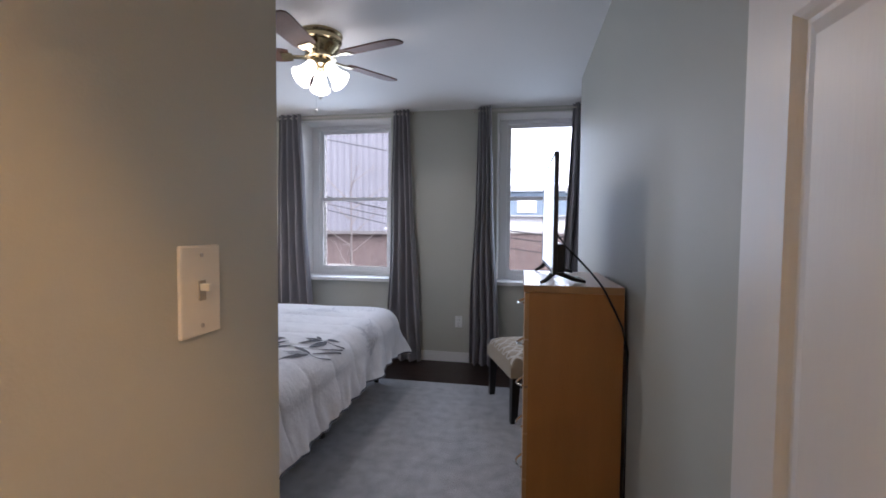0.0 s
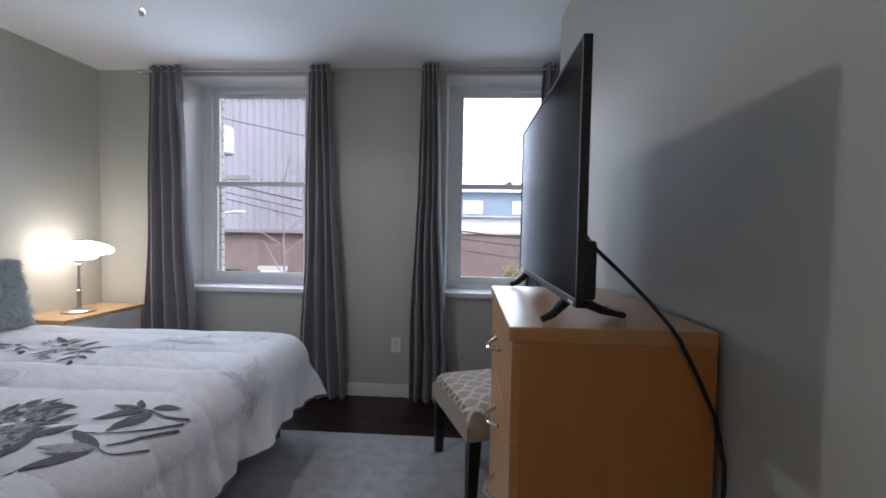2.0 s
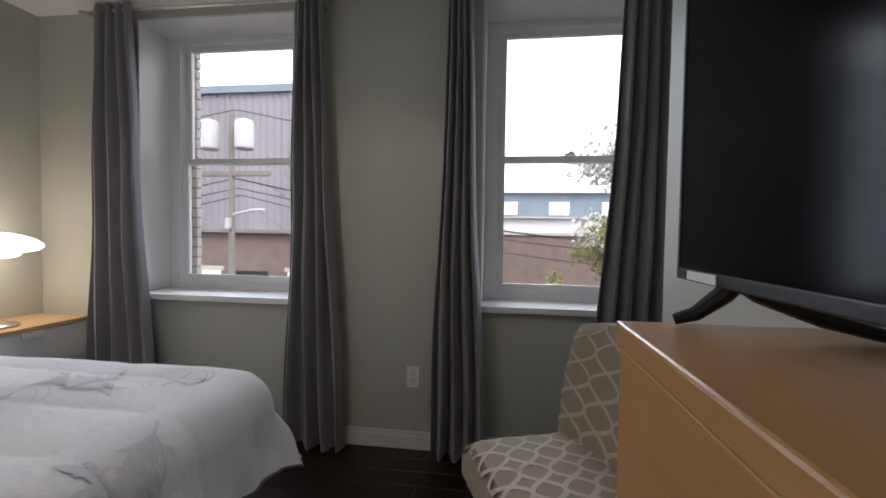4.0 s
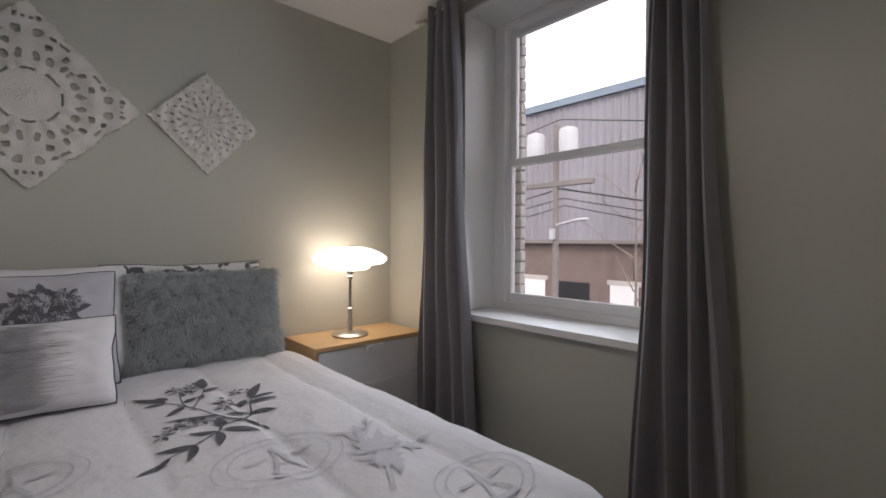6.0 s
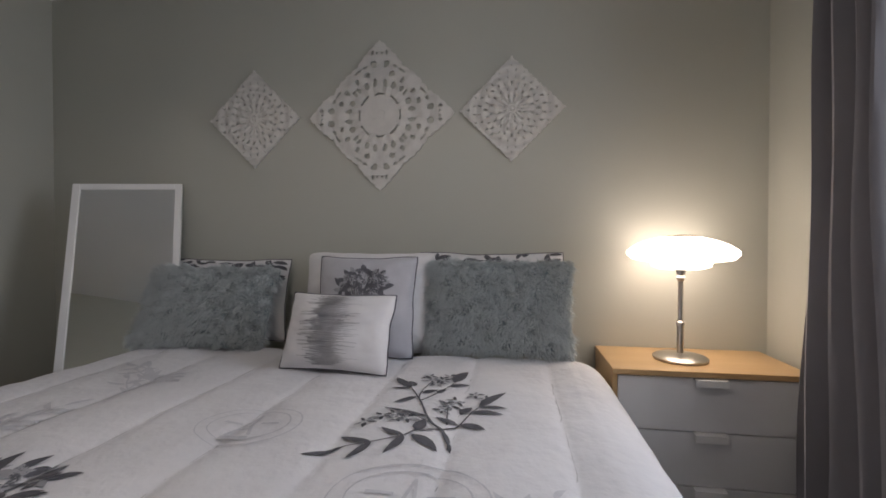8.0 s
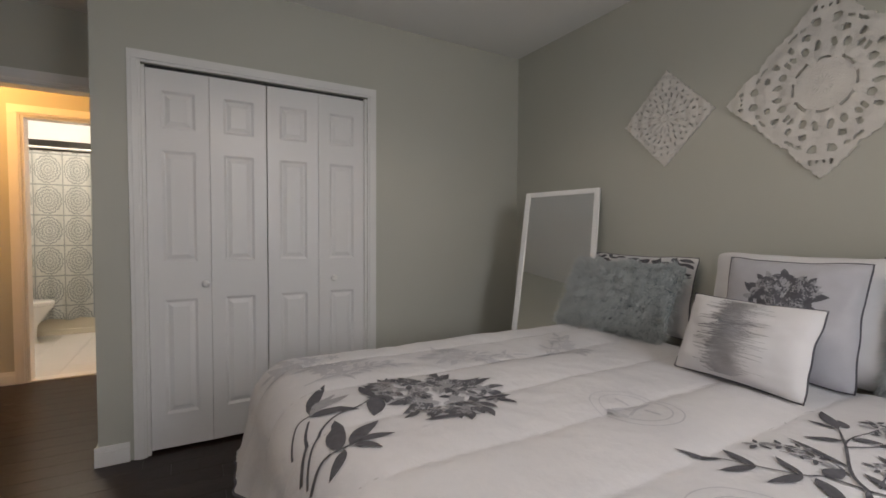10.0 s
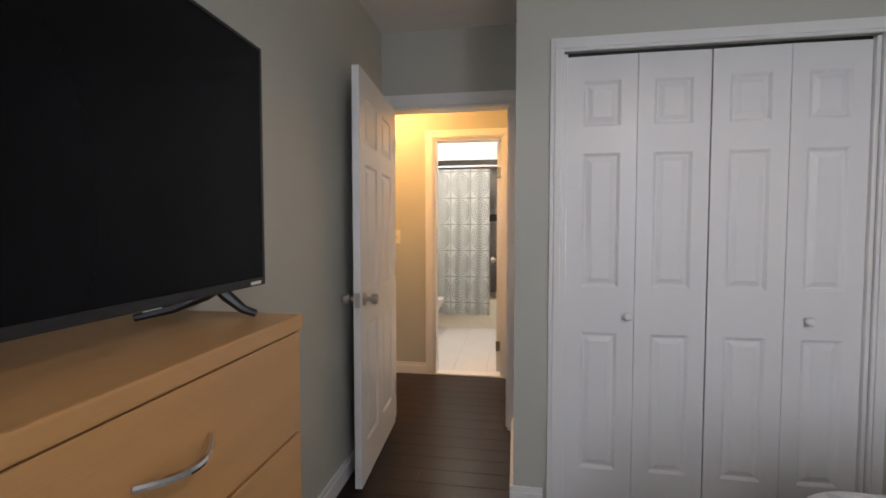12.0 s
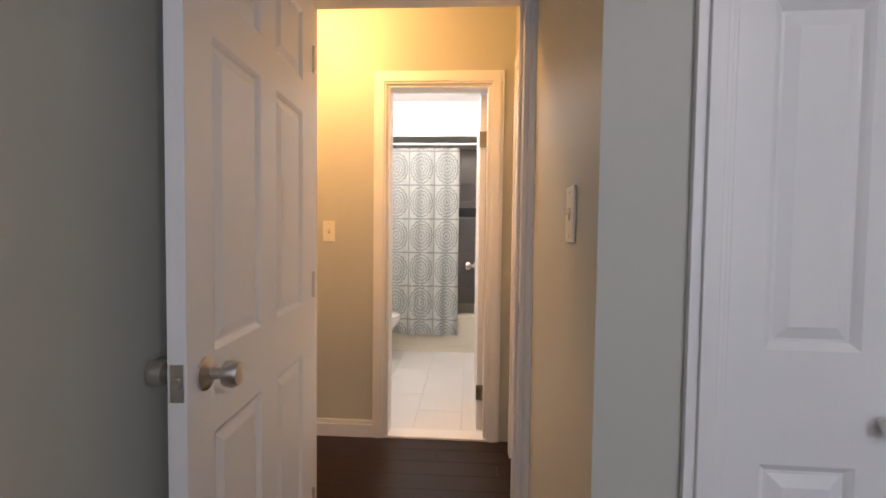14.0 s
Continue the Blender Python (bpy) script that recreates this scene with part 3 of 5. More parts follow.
bt = thing("door_2", (BO[0] + 0.020, HY - 0.125, 0), "white bathroom door opened inwards on brass hinges", "door", kind="structure", rz=-89.0)
part("leaf", panel_leaf(0.60, 0.012, 2.03, [(0.09, 0.255), (0.345, 0.51)], ROWS6), DOORWHITE, bt)
door_knob(bt, 0.54, 0.035, 1)
for z in (0.24, 1.76):
    part("hinge", boxes((-0.012, 0.0, -0.006, 0.040, z - 0.045, z + 0.045), bevel=0.002), BRASS, bt, "dull brass hinge")


# ---- switches and outlets ----
def plate_thing(name, m, label, kind, material):
    p = thing(name, (0, 0, 0), label, kind)
    p.matrix_world = m
    part("plate", box(-0.036, 0.036, -0.006, 0, -0.059, 0.059, 0.003), material, p)
    if kind == "light switch":
        # slot as a darker ivory slab, its inner shade given by colour
        part("slot", box(-0.006, 0.006, -0.0075, -0.005, -0.013, 0.013), mat("switch_slot_shade", (0.45, 0.40, 0.32), 0.5), p)
        part("toggle", boxes((-0.0045, 0.0045, -0.020, -0.006, 0.000, 0.009), bevel=0.0015), material, p)
    else:
        for dz in (-0.020, 0.020):
            part("receptacle", box(-0.017, 0.017, -0.0085, -0.005, dz - 0.014, dz + 0.014, 0.003), material, p)
            # black slabs paint the shade inside the receptacle slots
            part("slot_shade", boxes((-0.008, -0.0055, -0.0095, -0.008, dz - 0.004, dz + 0.006), (0.0055, 0.008, -0.0095, -0.008, dz - 0.004, dz + 0.006), (-0.0025, 0.0025, -0.0095, -0.008, dz - 0.011, dz - 0.007)), BLACK, p)
    for dz in (-0.046, 0.046):
        part("screw", lathe([(0.003, 0), (0.003, 0.0012), (0.001, 0.0016)], 8, (0, -0.006, dz), pose(0, 0, 0, 90, 0, 0)), NICKEL, p)
    return p


plate_thing("light_switch", pose(SIDE, 1.482, 1.25, 0, 0, 90), "ivory toggle light switch by the bedroom entrance", "light switch", PLATE)
plate_thing("light_switch", pose(0.712, HY, 1.205, 0, 0, 180), "ivory toggle light switch on the hall wall", "light switch", PLATE)
plate_thing("wall_outlet", pose(-0.551, NY, 0.408), "white duplex wall outlet between the curtains", "outlet", PLATEWHITE)


# ---- rug ----
def rug_surface(u, v):
    x, y = -2.1 + 2.26 * u, 2.62 + 2.06 * v
    return (x + 0.97, y - 3.65, 0.010 + 0.0035 * noise.noise((x * 2.1, y * 2.1, 0)))


rug = thing("area_rug", (-0.97, 3.65, 0), "light grey distressed low-pile area rug under the bed", "rug")
part("woven_top", sheet(rug_surface, 50, 50, 0.010), RUG, rug, smooth=True)

# ---- bed ----
BX0, BX1, BY0, BY1, BZ = -2.92, -0.925, 2.445, 4.635, 0.672
BYC = (BY0 + BY1) / 2
bed = thing("bed", (-1.95, BYC, 0), "king bed with a black metal base and mattress", "bed")
part("base", box(-0.93, 0.90, -0.95, 0.95, 0.19, 0.30, 0.015), MATTRESS, bed, "black box base")
part("mattress", box(-0.96, 0.92, -0.98, 0.98, 0.30, 0.585, 0.06, 4), PILLOWWHITE, bed, "white mattress", smooth=True)
for lx in (-0.85, 0.80):
    for ly in (-0.88, 0, 1.04 if lx > 0 else 0.88):
        part("leg", lathe([(0.018, 0.0), (0.020, 0.01), (0.026, 0.20)], 14, (lx, ly, 0)), LEGBLACK, bed, smooth=True)

R = 0.165


def cover(u, v):
    """Point of the comforter at arc lengths u (from the head towards the foot) and v (across), hanging over the edges, in the world."""
    cx, cy = BX1 - R, (BY0 + R, BY1 - R)
    du = max(0.0, u - (cx - BX0))
    dv = v - (BY1 - R - BYC) if v > 0 else v + (BYC - BY0 - R)
    dv = max(0.0, dv) if v > 0 else min(0.0, dv)
    L = math.hypot(du, dv)
    x, y, z = BX0 + min(u, cx - BX0), BYC + min(max(v, BY0 + R - BYC), BY1 - R - BYC), BZ
    wob = noise.noise((u * 2.2, v * 2.2, 3.1)) * 0.010 + noise.noise((u * 6.5, v * 6.5, 1.7)) * 0.005 + (0.5 - abs(noise.noise((u * 9 + v * 4, v * 7, 8.2)))) * 0.006
    z += wob
    if L < 1e-6:
        # quilted channels along the bed
        q = abs(math.sin(math.pi * (v - 0.004) / 0.278))
        return Vector((x, y, z + 0.017 * (q ** 0.32) - 0.013))
    dx, dy = du / L, dv / L
    q = abs(math.sin(math.pi * (v - 0.004) / 0.278)) if dx > 0.5 else 1.0
    arc = R * math.pi / 2
    s = min(L, arc) / R
    out, down = R * math.sin(s), R * (1 - math.cos(s))
    if L > arc:
        drop = L - arc
        down += drop
        along = v if abs(dx) > abs(dy) else u
        fold = 0.35 * math.sin(along * 13 + 2.6 * math.sin(along * 3.1) + drop * 3) + noise.noise((along * 4.5 + drop * 3, 0.3, drop * 2.5)) + 0.5 * noise.noise((along * 13, 4.3, drop * 6)) + 0.7 * (0.35 - abs(noise.noise((along * 6.5 + drop * 4.0, 8.1, drop * 3))))
        out += drop * 0.16 + 0.042 * fold * min(1, drop / 0.22) + abs(dx * dy) * drop * 0.50
    out += (0.017 * q ** 0.32 - 0.013)
    return Vector((x + dx * out, y + dy * out, z - down))


ULEN = BX1 - R - BX0
DROP = 0.455
UMAX, VMAX = ULEN + DROP, (BY1 - BY0) / 2 - R + DROP


def comforter_fn(a, b):
    u, v = 0.28 + a * (UMAX - 0.28), (2 * b - 1) * VMAX
    # round off the two hanging corners
    du, dv = max(0, u - ULEN), max(0, abs(v) - (VMAX - DROP))
    if du and dv:
        L = math.hypot(du, dv)
        k = min(1.0, (DROP + 0.03 * math.sin(3 * math.atan2(dv, du))) / L)
        u, v = ULEN + du * k, math.copysign(VMAX - DROP + dv * k, v)
    p = cover(u, v)
    return (p.x + 1.95, p.y - BYC, max(p.z, 0.05) - 0.5)


comforter = thing("comforter", (-1.95, BYC, 0.5), "white quilted comforter printed with charcoal flowers, hanging over the bed", "comforter")
part("quilt", sheet(comforter_fn, 150, 260, 0.012), COMFORTER, comforter, smooth=True)


hem_line = [Vector(comforter_fn(a / 40, 0)) for a in range(40)] + [Vector(comforter_fn(1, b / 160)) for b in range(160)] + [Vector(comforter_fn(1 - a / 40, 1)) for a in range(41)]
hem_line = [p for i, p in enumerate(hem_line) if i == 0 or (p - hem_line[i - 1]).length > 0.004]
part("piping", tube(hem_line, 0.006, 6), PIPING, comforter, "dark piped hem", smooth=True)


def on_cover(u, v, lift=0.0035):
    p, a, b = cover(u, v), cover(u + 0.01, v), cover(u, v + 0.01)
    n = (a - p).cross(b - p)
    n = n.normalized() if n.length > 1e-9 else Vector((0, 0, 1))
    if n.z < 0:
        n = -n if abs(n.z) > 0.05 else n
    q = p + n * lift
    return Vector((q.x + 1.95, q.y - BYC, q.z - 0.5))


def bm_leaf(bm, u, v, ang, length, width, bend=0.15, fn=on_cover, seg=7):
    """A pointed leaf lying on a surface; two strips either side of its midrib."""
    ca, sa = math.cos(ang), math.sin(ang)
    left, mid, right = [], [], []
    for i in range(seg + 1):
        t = i / seg
        w = width * math.sin(math.pi * t ** 0.8) ** 0.85 / 2 if 0 < t < 1 else 0.0005
        off = bend * length * math.sin(math.pi * t * 0.9)
        for row, sgn in ((left, 1), (mid, 0), (right, -1)):
            a, b = t * length, off + sgn * w
            row.append(bm.verts.new(fn(u + ca * a - sa * b, v + sa * a + ca * b)))
    for r0, r1 in ((left, mid), (mid, right)):
        for i in range(seg):
            bm.faces.new((r0[i], r0[i + 1], r1[i + 1], r1[i]))


def bm_stroke(bm, pts, width, fn=on_cover):
    prev = None
    for i, (u, v) in enumerate(pts):
        a, b = pts[min(i + 1, len(pts) - 1)], pts[max(i - 1, 0)]
        d = Vector((a[0] - b[0], a[1] - b[1]))
        d = d.normalized() if d.length else Vector((1, 0))
        w = width * (1 - 0.5 * i / len(pts)) / 2
        q = (bm.verts.new(fn(u - d.y * w, v + d.x * w)), bm.verts.new(fn(u + d.y * w, v - d.x * w)))
        if prev:
            bm.faces.new((prev[0], q[0], q[1], prev[1]))
        prev = q


def curve(p, ang, length, turn, n=10):
    pts, (u, v) = [p], p
    for i in range(n):
        u, v = u + math.cos(ang) * length / n, v + math.sin(ang) * length / n
        ang += turn / n
        pts.append((u, v))
    return pts, ang


def spray(parent, root, heading, size, seed, dark, mid, bloom, fn=on_cover):
    """A printed branch: stem, leaves along it and clusters of five-petalled flowers."""
    rnd = random.Random(seed)
    bl, bf = bmesh.new(), bmesh.new()
    pts, end = curve(root, heading, size, rnd.uniform(-0.5, 0.5), 16)
    bm_stroke(bl, pts, 0.011, fn)
    for i in range(3, 16, 3):
        p = pts[i]
        d = math.atan2(pts[i][1] - pts[i - 1][1], pts[i][0] - pts[i - 1][0])
        for s in (-1, 1):
            if rnd.random() < 0.85:
                tw, e2 = curve(p, d + s * rnd.uniform(0.5, 0.9), size * rnd.uniform(0.12, 0.30), -s * 0.4, 6)
                bm_stroke(bl, tw, 0.006, fn)
                for q, dd in ((tw[-1], e2), (tw[3], e2 + s * 0.8), (tw[3], e2 - s * 0.9)):
                    if rnd.random() < 0.85:
                        bm_leaf(bl, q[0], q[1], dd + rnd.uniform(-0.3, 0.3), size * rnd.uniform(0.15, 0.25), size * rnd.uniform(0.04, 0.058), 0.12, fn)
    bm_leaf(bl, pts[-1][0], pts[-1][1], end, size * 0.2, size * 0.06, 0.1, fn)
    for (bu, bv), rad, count in bloom:
        for k in range(count):
            r, a = rad * math.sqrt(rnd.random()), rnd.uniform(0, 2 * math.pi)
            cu, cv = bu + r * math.cos(a), bv + r * math.sin(a)
            a0, pl = rnd.uniform(0, 6.28), rnd.uniform(0.028, 0.042)
            for j in range(5):
                tgt = bf if (j + k) % 3 else bl
                bm_leaf(tgt, cu, cv, a0 + j * 1.2566, pl, pl * 0.5, 0.0, fn, 4)
            if k % 2:
                bm_leaf(bl, cu, cv, a + rnd.uniform(-0.4, 0.4), rnd.uniform(0.06, 0.10), 0.026, 0.1, fn)
    part("leaf_print", bl, dark, parent, "charcoal printed leaves", kind="stuff")
    if len(bf.verts):
        part("petal_print", bf, mid, parent, "grey printed petals", kind="stuff")


def UV(x, y):
    return (x - BX0, y - BYC)


def printed_leaf(bm, x0, y0, x1, y1, width, bend=0.05):
    (u0, v0), (u1, v1) = UV(x0, y0), UV(x1, y1)
    bm_leaf(bm, u0, v0, math.atan2(v1 - v0, u1 - u0), math.hypot(u1 - u0, v1 - v0), width, bend)


def printed_stem(bm, width, *points):
    """A smooth stem through world points on the cloth."""
    pts = [UV(x, y) for x, y in points]
    out = []
    for i in range(len(pts) - 1):
        p0, p1, p2, p3 = pts[max(i - 1, 0)], pts[i], pts[i + 1], pts[min(i + 2, len(pts) - 1)]
        for k in range(6):
            t = k / 6
            out.append(tuple(0.5 * (2 * b + (c - a) * t + (2 * a - 5 * b + 4 * c - d) * t * t + (3 * b - a - 3 * c + d) * t ** 3) for a, b, c, d in zip(p0, p1, p2, p3)))
    bm_stroke(bm, out + [pts[-1]], width)


def blossom(dark, mid, x, y, size, seed):
    """A small open flower: five outlined petals round a dark eye."""
    rnd = random.Random(seed)
    u, v = UV(x, y)
    a0 = rnd.uniform(0, 6.28)
    for j in range(5):
        a = a0 + j * 1.2566 + rnd.uniform(-0.2, 0.2)
        ln = size * rnd.uniform(0.8, 1.15)
        bm_leaf(mid if j % 2 else dark, u + 0.2 * size * math.cos(a), v + 0.2 * size * math.sin(a), a, ln, ln * 0.42, 0.0, on_cover, 4)


# hydrangea spray at the foot: a dense head of petals with leafy stalks curling over the edge
dark, mid = bmesh.new(), bmesh.new()
rnd = random.Random(11)
for k in range(74):
    r, a = math.sqrt(rnd.random()), rnd.uniform(0, 2 * math.pi)
    cx, cy = -1.405 + 0.155 * r * math.cos(a) - 0.05 * r * math.sin(a), 3.185 + 0.175 * r * math.sin(a)
    u, v = UV(cx, cy)
    a0, pl = rnd.uniform(0, 6.28), rnd.uniform(0.030, 0.046)
    for j in range(5):
        if rnd.random() < 0.72:
            bm_leaf(mid if (j + k) % 3 else dark, u, v, a0 + j * 1.2566, pl, pl * 0.5, 0.0, on_cover, 4)
    if r > 0.62 or k % 4 == 0:
        bm_leaf(dark, u, v, a + rnd.uniform(-0.4, 0.4), rnd.uniform(0.05, 0.085), 0.026, 0.1)
for leaf in ((-1.045, 3.385, -1.076, 3.225, 0.052), (-1.086, 3.379, -1.181, 3.389, 0.030), (-1.070, 3.380, -1.176, 3.290, 0.044), (-1.080, 3.385, -1.126, 3.442, 0.024),
             (-1.055, 3.392, -0.990, 3.466, 0.030), (-1.025, 3.144, -1.150, 3.204, 0.036), (-1.030, 3.140, -1.118, 2.955, 0.042),
             (-1.218, 3.149, -1.213, 3.022, 0.036), (-1.218, 3.149, -1.174, 3.250, 0.055), (-1.543, 3.290, -1.615, 3.302, 0.030), (-1.282, 3.356, -1.437, 3.396, 0.026),
             (-1.250, 3.10, -1.340, 3.000, 0.030)):
    printed_leaf(dark, *leaf)
for leaf in ((-1.030, 3.140, -1.156, 3.093, 0.034), (-1.030, 3.135, -1.121, 3.065, 0.030)):
    printed_leaf(mid, *leaf)
printed_stem(dark, 0.011, (-0.945, 3.450), (-1.000, 3.385), (-1.060, 3.382), (-1.10, 3.375))
printed_stem(dark, 0.008, (-0.930, 3.255), (-0.985, 3.150), (-1.030, 3.142))
printed_stem(dark, 0.012, (-0.935, 3.385), (-0.985, 3.240), (-1.020, 3.165))
printed_stem(dark, 0.008, (-0.945, 3.42), (-1.000, 3.280), (-1.077, 3.205), (-1.150, 3.185), (-1.218, 3.149), (-1.30, 3.165))
part("leaf_print", dark, PRINT, comforter, "charcoal printed hydrangea leaves", kind="stuff")
part("petal_print", mid, PRINTMID, comforter, "grey printed petals", kind="stuff")

# flowering branch on the window side
dark, mid = bmesh.new(), bmesh.new()
printed_stem(dark, 0.013, (-1.811, 4.101), (-1.860, 4.092), (-1.911, 4.068))
printed_stem(dark, 0.009, (-1.911, 4.068), (-1.970, 4.022), (-2.096, 3.972), (-2.207, 3.921))
printed_stem(dark, 0.008, (-1.911, 4.068), (-1.895, 4.007), (-1.854, 3.982), (-1.810, 3.914), (-1.788, 3.856))
printed_stem(dark, 0.007, (-1.911, 4.068), (-1.957, 4.106), (-2.040, 4.130), (-2.085, 4.150))
printed_stem(dark, 0.006, (-2.094, 3.975), (-2.170, 4.010), (-2.234, 4.036), (-2.290, 4.055))
printed_stem(dark, 0.006, (-2.060, 3.985), (-2.150, 3.960), (-2.290, 3.975))
printed_stem(dark, 0.005, (-1.945, 4.075), (-2.000, 4.068), (-2.079, 4.060))
printed_stem(dark, 0.005, (-1.960, 4.015), (-1.985, 3.960), (-1.960, 3.900), (-1.925, 3.865))
printed_stem(dark, 0.005, (-1.955, 4.030), (-1.950, 3.967), (-1.930, 3.905))
for leaf in ((-1.788, 3.856, -1.732, 3.775, 0.022), (-1.810, 3.914, -1.837, 3.830, 0.022), (-1.810, 3.914, -1.732, 3.878, 0.024), (-1.854, 3.982, -1.757, 3.958, 0.026),
             (-1.854, 3.982, -1.893, 3.915, 0.022), (-1.865, 4.000, -1.790, 4.074, 0.034), (-1.895, 4.007, -1.965, 4.015, 0.036), (-1.911, 4.066, -1.800, 4.104, 0.016),
             (-2.207, 3.921, -2.320, 3.845, 0.032), (-2.207, 3.921, -2.205, 3.855, 0.018), (-2.130, 3.955, -2.075, 3.895, 0.028), (-2.230, 3.930, -2.265, 3.900, 0.030),
             (-2.285, 4.050, -2.425, 4.085, 0.042), (-2.240, 4.038, -2.289, 4.105, 0.026), (-2.170, 4.012, -2.215, 4.035, 0.022), (-2.160, 3.965, -2.200, 4.010, 0.026),
             (-2.085, 4.150, -2.210, 4.228, 0.034), (-2.085, 4.150, -2.085, 4.232, 0.020), (-2.050, 4.130, -2.035, 4.220, 0.034), (-1.965, 4.108, -1.925, 4.178, 0.032),
             (-1.965, 4.105, -1.985, 4.040, 0.026), (-1.985, 4.020, -2.036, 3.880, 0.018), (-2.045, 4.100, -2.085, 4.130, 0.036)):
    printed_leaf(dark, *leaf)
for k, (x, y, size) in enumerate(((-2.079, 4.063, 0.034), (-2.120, 4.075, 0.028), (-2.040, 4.050, 0.026), (-1.925, 3.861, 0.030), (-1.965, 3.895, 0.026), (-1.960, 3.965, 0.032), (-1.985, 3.925, 0.026), (-1.950, 3.935, 0.024),
                                  (-2.290, 3.975, 0.034), (-2.320, 3.960, 0.028), (-2.300, 4.010, 0.030), (-2.340, 4.030, 0.028), (-2.260, 3.995, 0.028), (-2.180, 4.130, 0.026), (-2.150, 4.165, 0.024))):
    blossom(dark, mid, x, y, size, k)
part("leaf_print", dark, PRINT, comforter, "charcoal printed branch", kind="stuff")
part("petal_print", mid, PRINTMID, comforter, "grey printed petals", kind="stuff")
spray(comforter, UV(-1.55, 2.80), math.radians(160), 0.34, 21, PRINTPALE, PRINTPALE, [(UV(-1.7, 2.85), 0.10, 14)])
spray(comforter, UV(-1.95, 3.02), math.radians(190), 0.36, 22, PRINTPALE, PRINTPALE, [(UV(-2.2, 3.0), 0.07, 8)])
spray(comforter, UV(-1.30, 4.18), math.radians(150), 0.30, 23, PRINTPALE, PRINTPALE, [(UV(-1.45, 4.28), 0.08, 10)])
spray(comforter, UV(-1.02, 4.05), math.radians(-60), 0.30, 24, PRINTPALE, PRINTPALE, [(UV(-0.95, 3.85), 0.07, 8)])

spray(comforter, UV(-1.06, 2.92), math.radians(200), 0.32, 25, PRINTPALE, PRINTPALE, [(UV(-1.18, 2.74), 0.10, 16), (UV(-1.05, 2.70), 0.07, 8)])


def stamp(cx, cy, rad, seed):
    """A faint round postmark with a small tower inside."""
    bm = bmesh.new()
    u, v = UV(cx, cy)
    for rr in (rad, rad * 0.78):
        ring = [(u + rr * math.cos(k * math.pi / 18), v + 1.25 * rr * math.sin(k * math.pi / 18)) for k in range(37)]
        bm_stroke(bm, ring, 0.005)
    for s in (-1, 1):
        bm_stroke(bm, [(u + 0.55 * rad, v + s * 0.30 * rad), (u + 0.1 * rad, v + s * 0.10 * rad), (u - 0.6 * rad, v)], 0.010)
    bm_stroke(bm, [(u + 0.2 * rad, v - 0.2 * rad), (u + 0.2 * rad, v + 0.2 * rad)], 0.006)
    bm_stroke(bm, [(u + 0.68 * rad, v - 0.35 * rad), (u + 0.68 * rad, v + 0.35 * rad)], 0.018)
    bm_stroke(bm, [(u - 0.1 * rad, v - 0.7 * rad), (u - 0.1 * rad, v - 0.25 * rad)], 0.012)
    bm_stroke(bm, [(u - 0.1 * rad, v + 0.25 * rad), (u - 0.1 * rad, v + 0.7 * rad)], 0.012)
    part("printed_postmark", bm, PRINTPALE, comforter, "pale grey printed postmark")


stamp(-1.60, 4.055, 0.125, 1)
stamp(-1.865, 3.565, 0.11, 2)
stamp(-1.20, 4.36, 0.10, 3)

# stitched channel lines
bm = bmesh.new()
k = -4
while k < 5:
    v = 0.004 + 0.278 * k
    if abs(v) < VMAX - DROP + 0.02:
        bm_stroke(bm, [(0.55 + i * (UMAX - 0.75) / 40, v + 0.004 * noise.noise((i * 0.6, k, 0))) for i in range(41)], 0.006, lambda a, b: on_cover(a, b, 0.001))
    k += 1
part("stitching", bm, STITCH, comforter, "sewn channel seams")


# ---- pillows ----
def pillow_fn(w, h, t, seed, pinch=0.13, ears=0.02):
    def f(u, v, side):
        a, b = 2 * u - 1, 2 * v - 1
        k = (max(0, 1 - abs(a) ** 3.0) * max(0, 1 - abs(b) ** 3.0)) ** 0.55
        ea = 1 - pinch * (1 - abs(a) ** 2) * b * b * 0.5 + 0.022 * b * b * noise.noise((a * 2.5, math.copysign(3, b), seed))
        eb = 1 - pinch * (1 - abs(b) ** 2) * a * a * 0.5 + 0.022 * a * a * noise.noise((math.copysign(7, a), b * 2.5, seed))
        n = 0.016 * noise.noise((a * 2.3 + seed, b * 2.3, side)) + 0.007 * noise.noise((a * 6 + seed, b * 6, side))
        rc = 1 - ears * (a * b) ** 8
        return Vector((a * w / 2 * eb * rc, b * h / 2 * ea * rc, side * (t / 2 * k + n * k)))
    return f


def pillow(name, m, w, h, t, material, label, seed, piping=None, rows=32, ears=0.02):
    p = thing(name, (0, 0, 0), label, "pillow", "pillows on the bed")
    p.matrix_world = m
    f = pillow_fn(w, h, t, seed, ears=ears)
    bm = bmesh.new()
    for side in (1, -1):
        g = [[bm.verts.new(f(i / rows, j / rows, side)) for j in range(rows + 1)] for i in range(rows + 1)]
        for i in range(rows):
            for j in range(rows):
                bm.faces.new((g[i][j], g[i + 1][j], g[i + 1][j + 1], g[i][j + 1]))
    bmesh.ops.remove_doubles(bm, verts=bm.verts[:], dist=0.0005)
    part("cover", bm, material, p, smooth=True)
    if piping:
        rim = [f(i / 16, 0, 1) for i in range(16)] + [f(1, i / 16, 1) for i in range(16)] + [f(1 - i / 16, 1, 1) for i in range(16)] + [f(0, 1 - i / 16, 1) for i in range(17)]
        part("piping", tube(rim, 0.003, 6), piping, p, "dark piped edge", smooth=True)
    return p, f


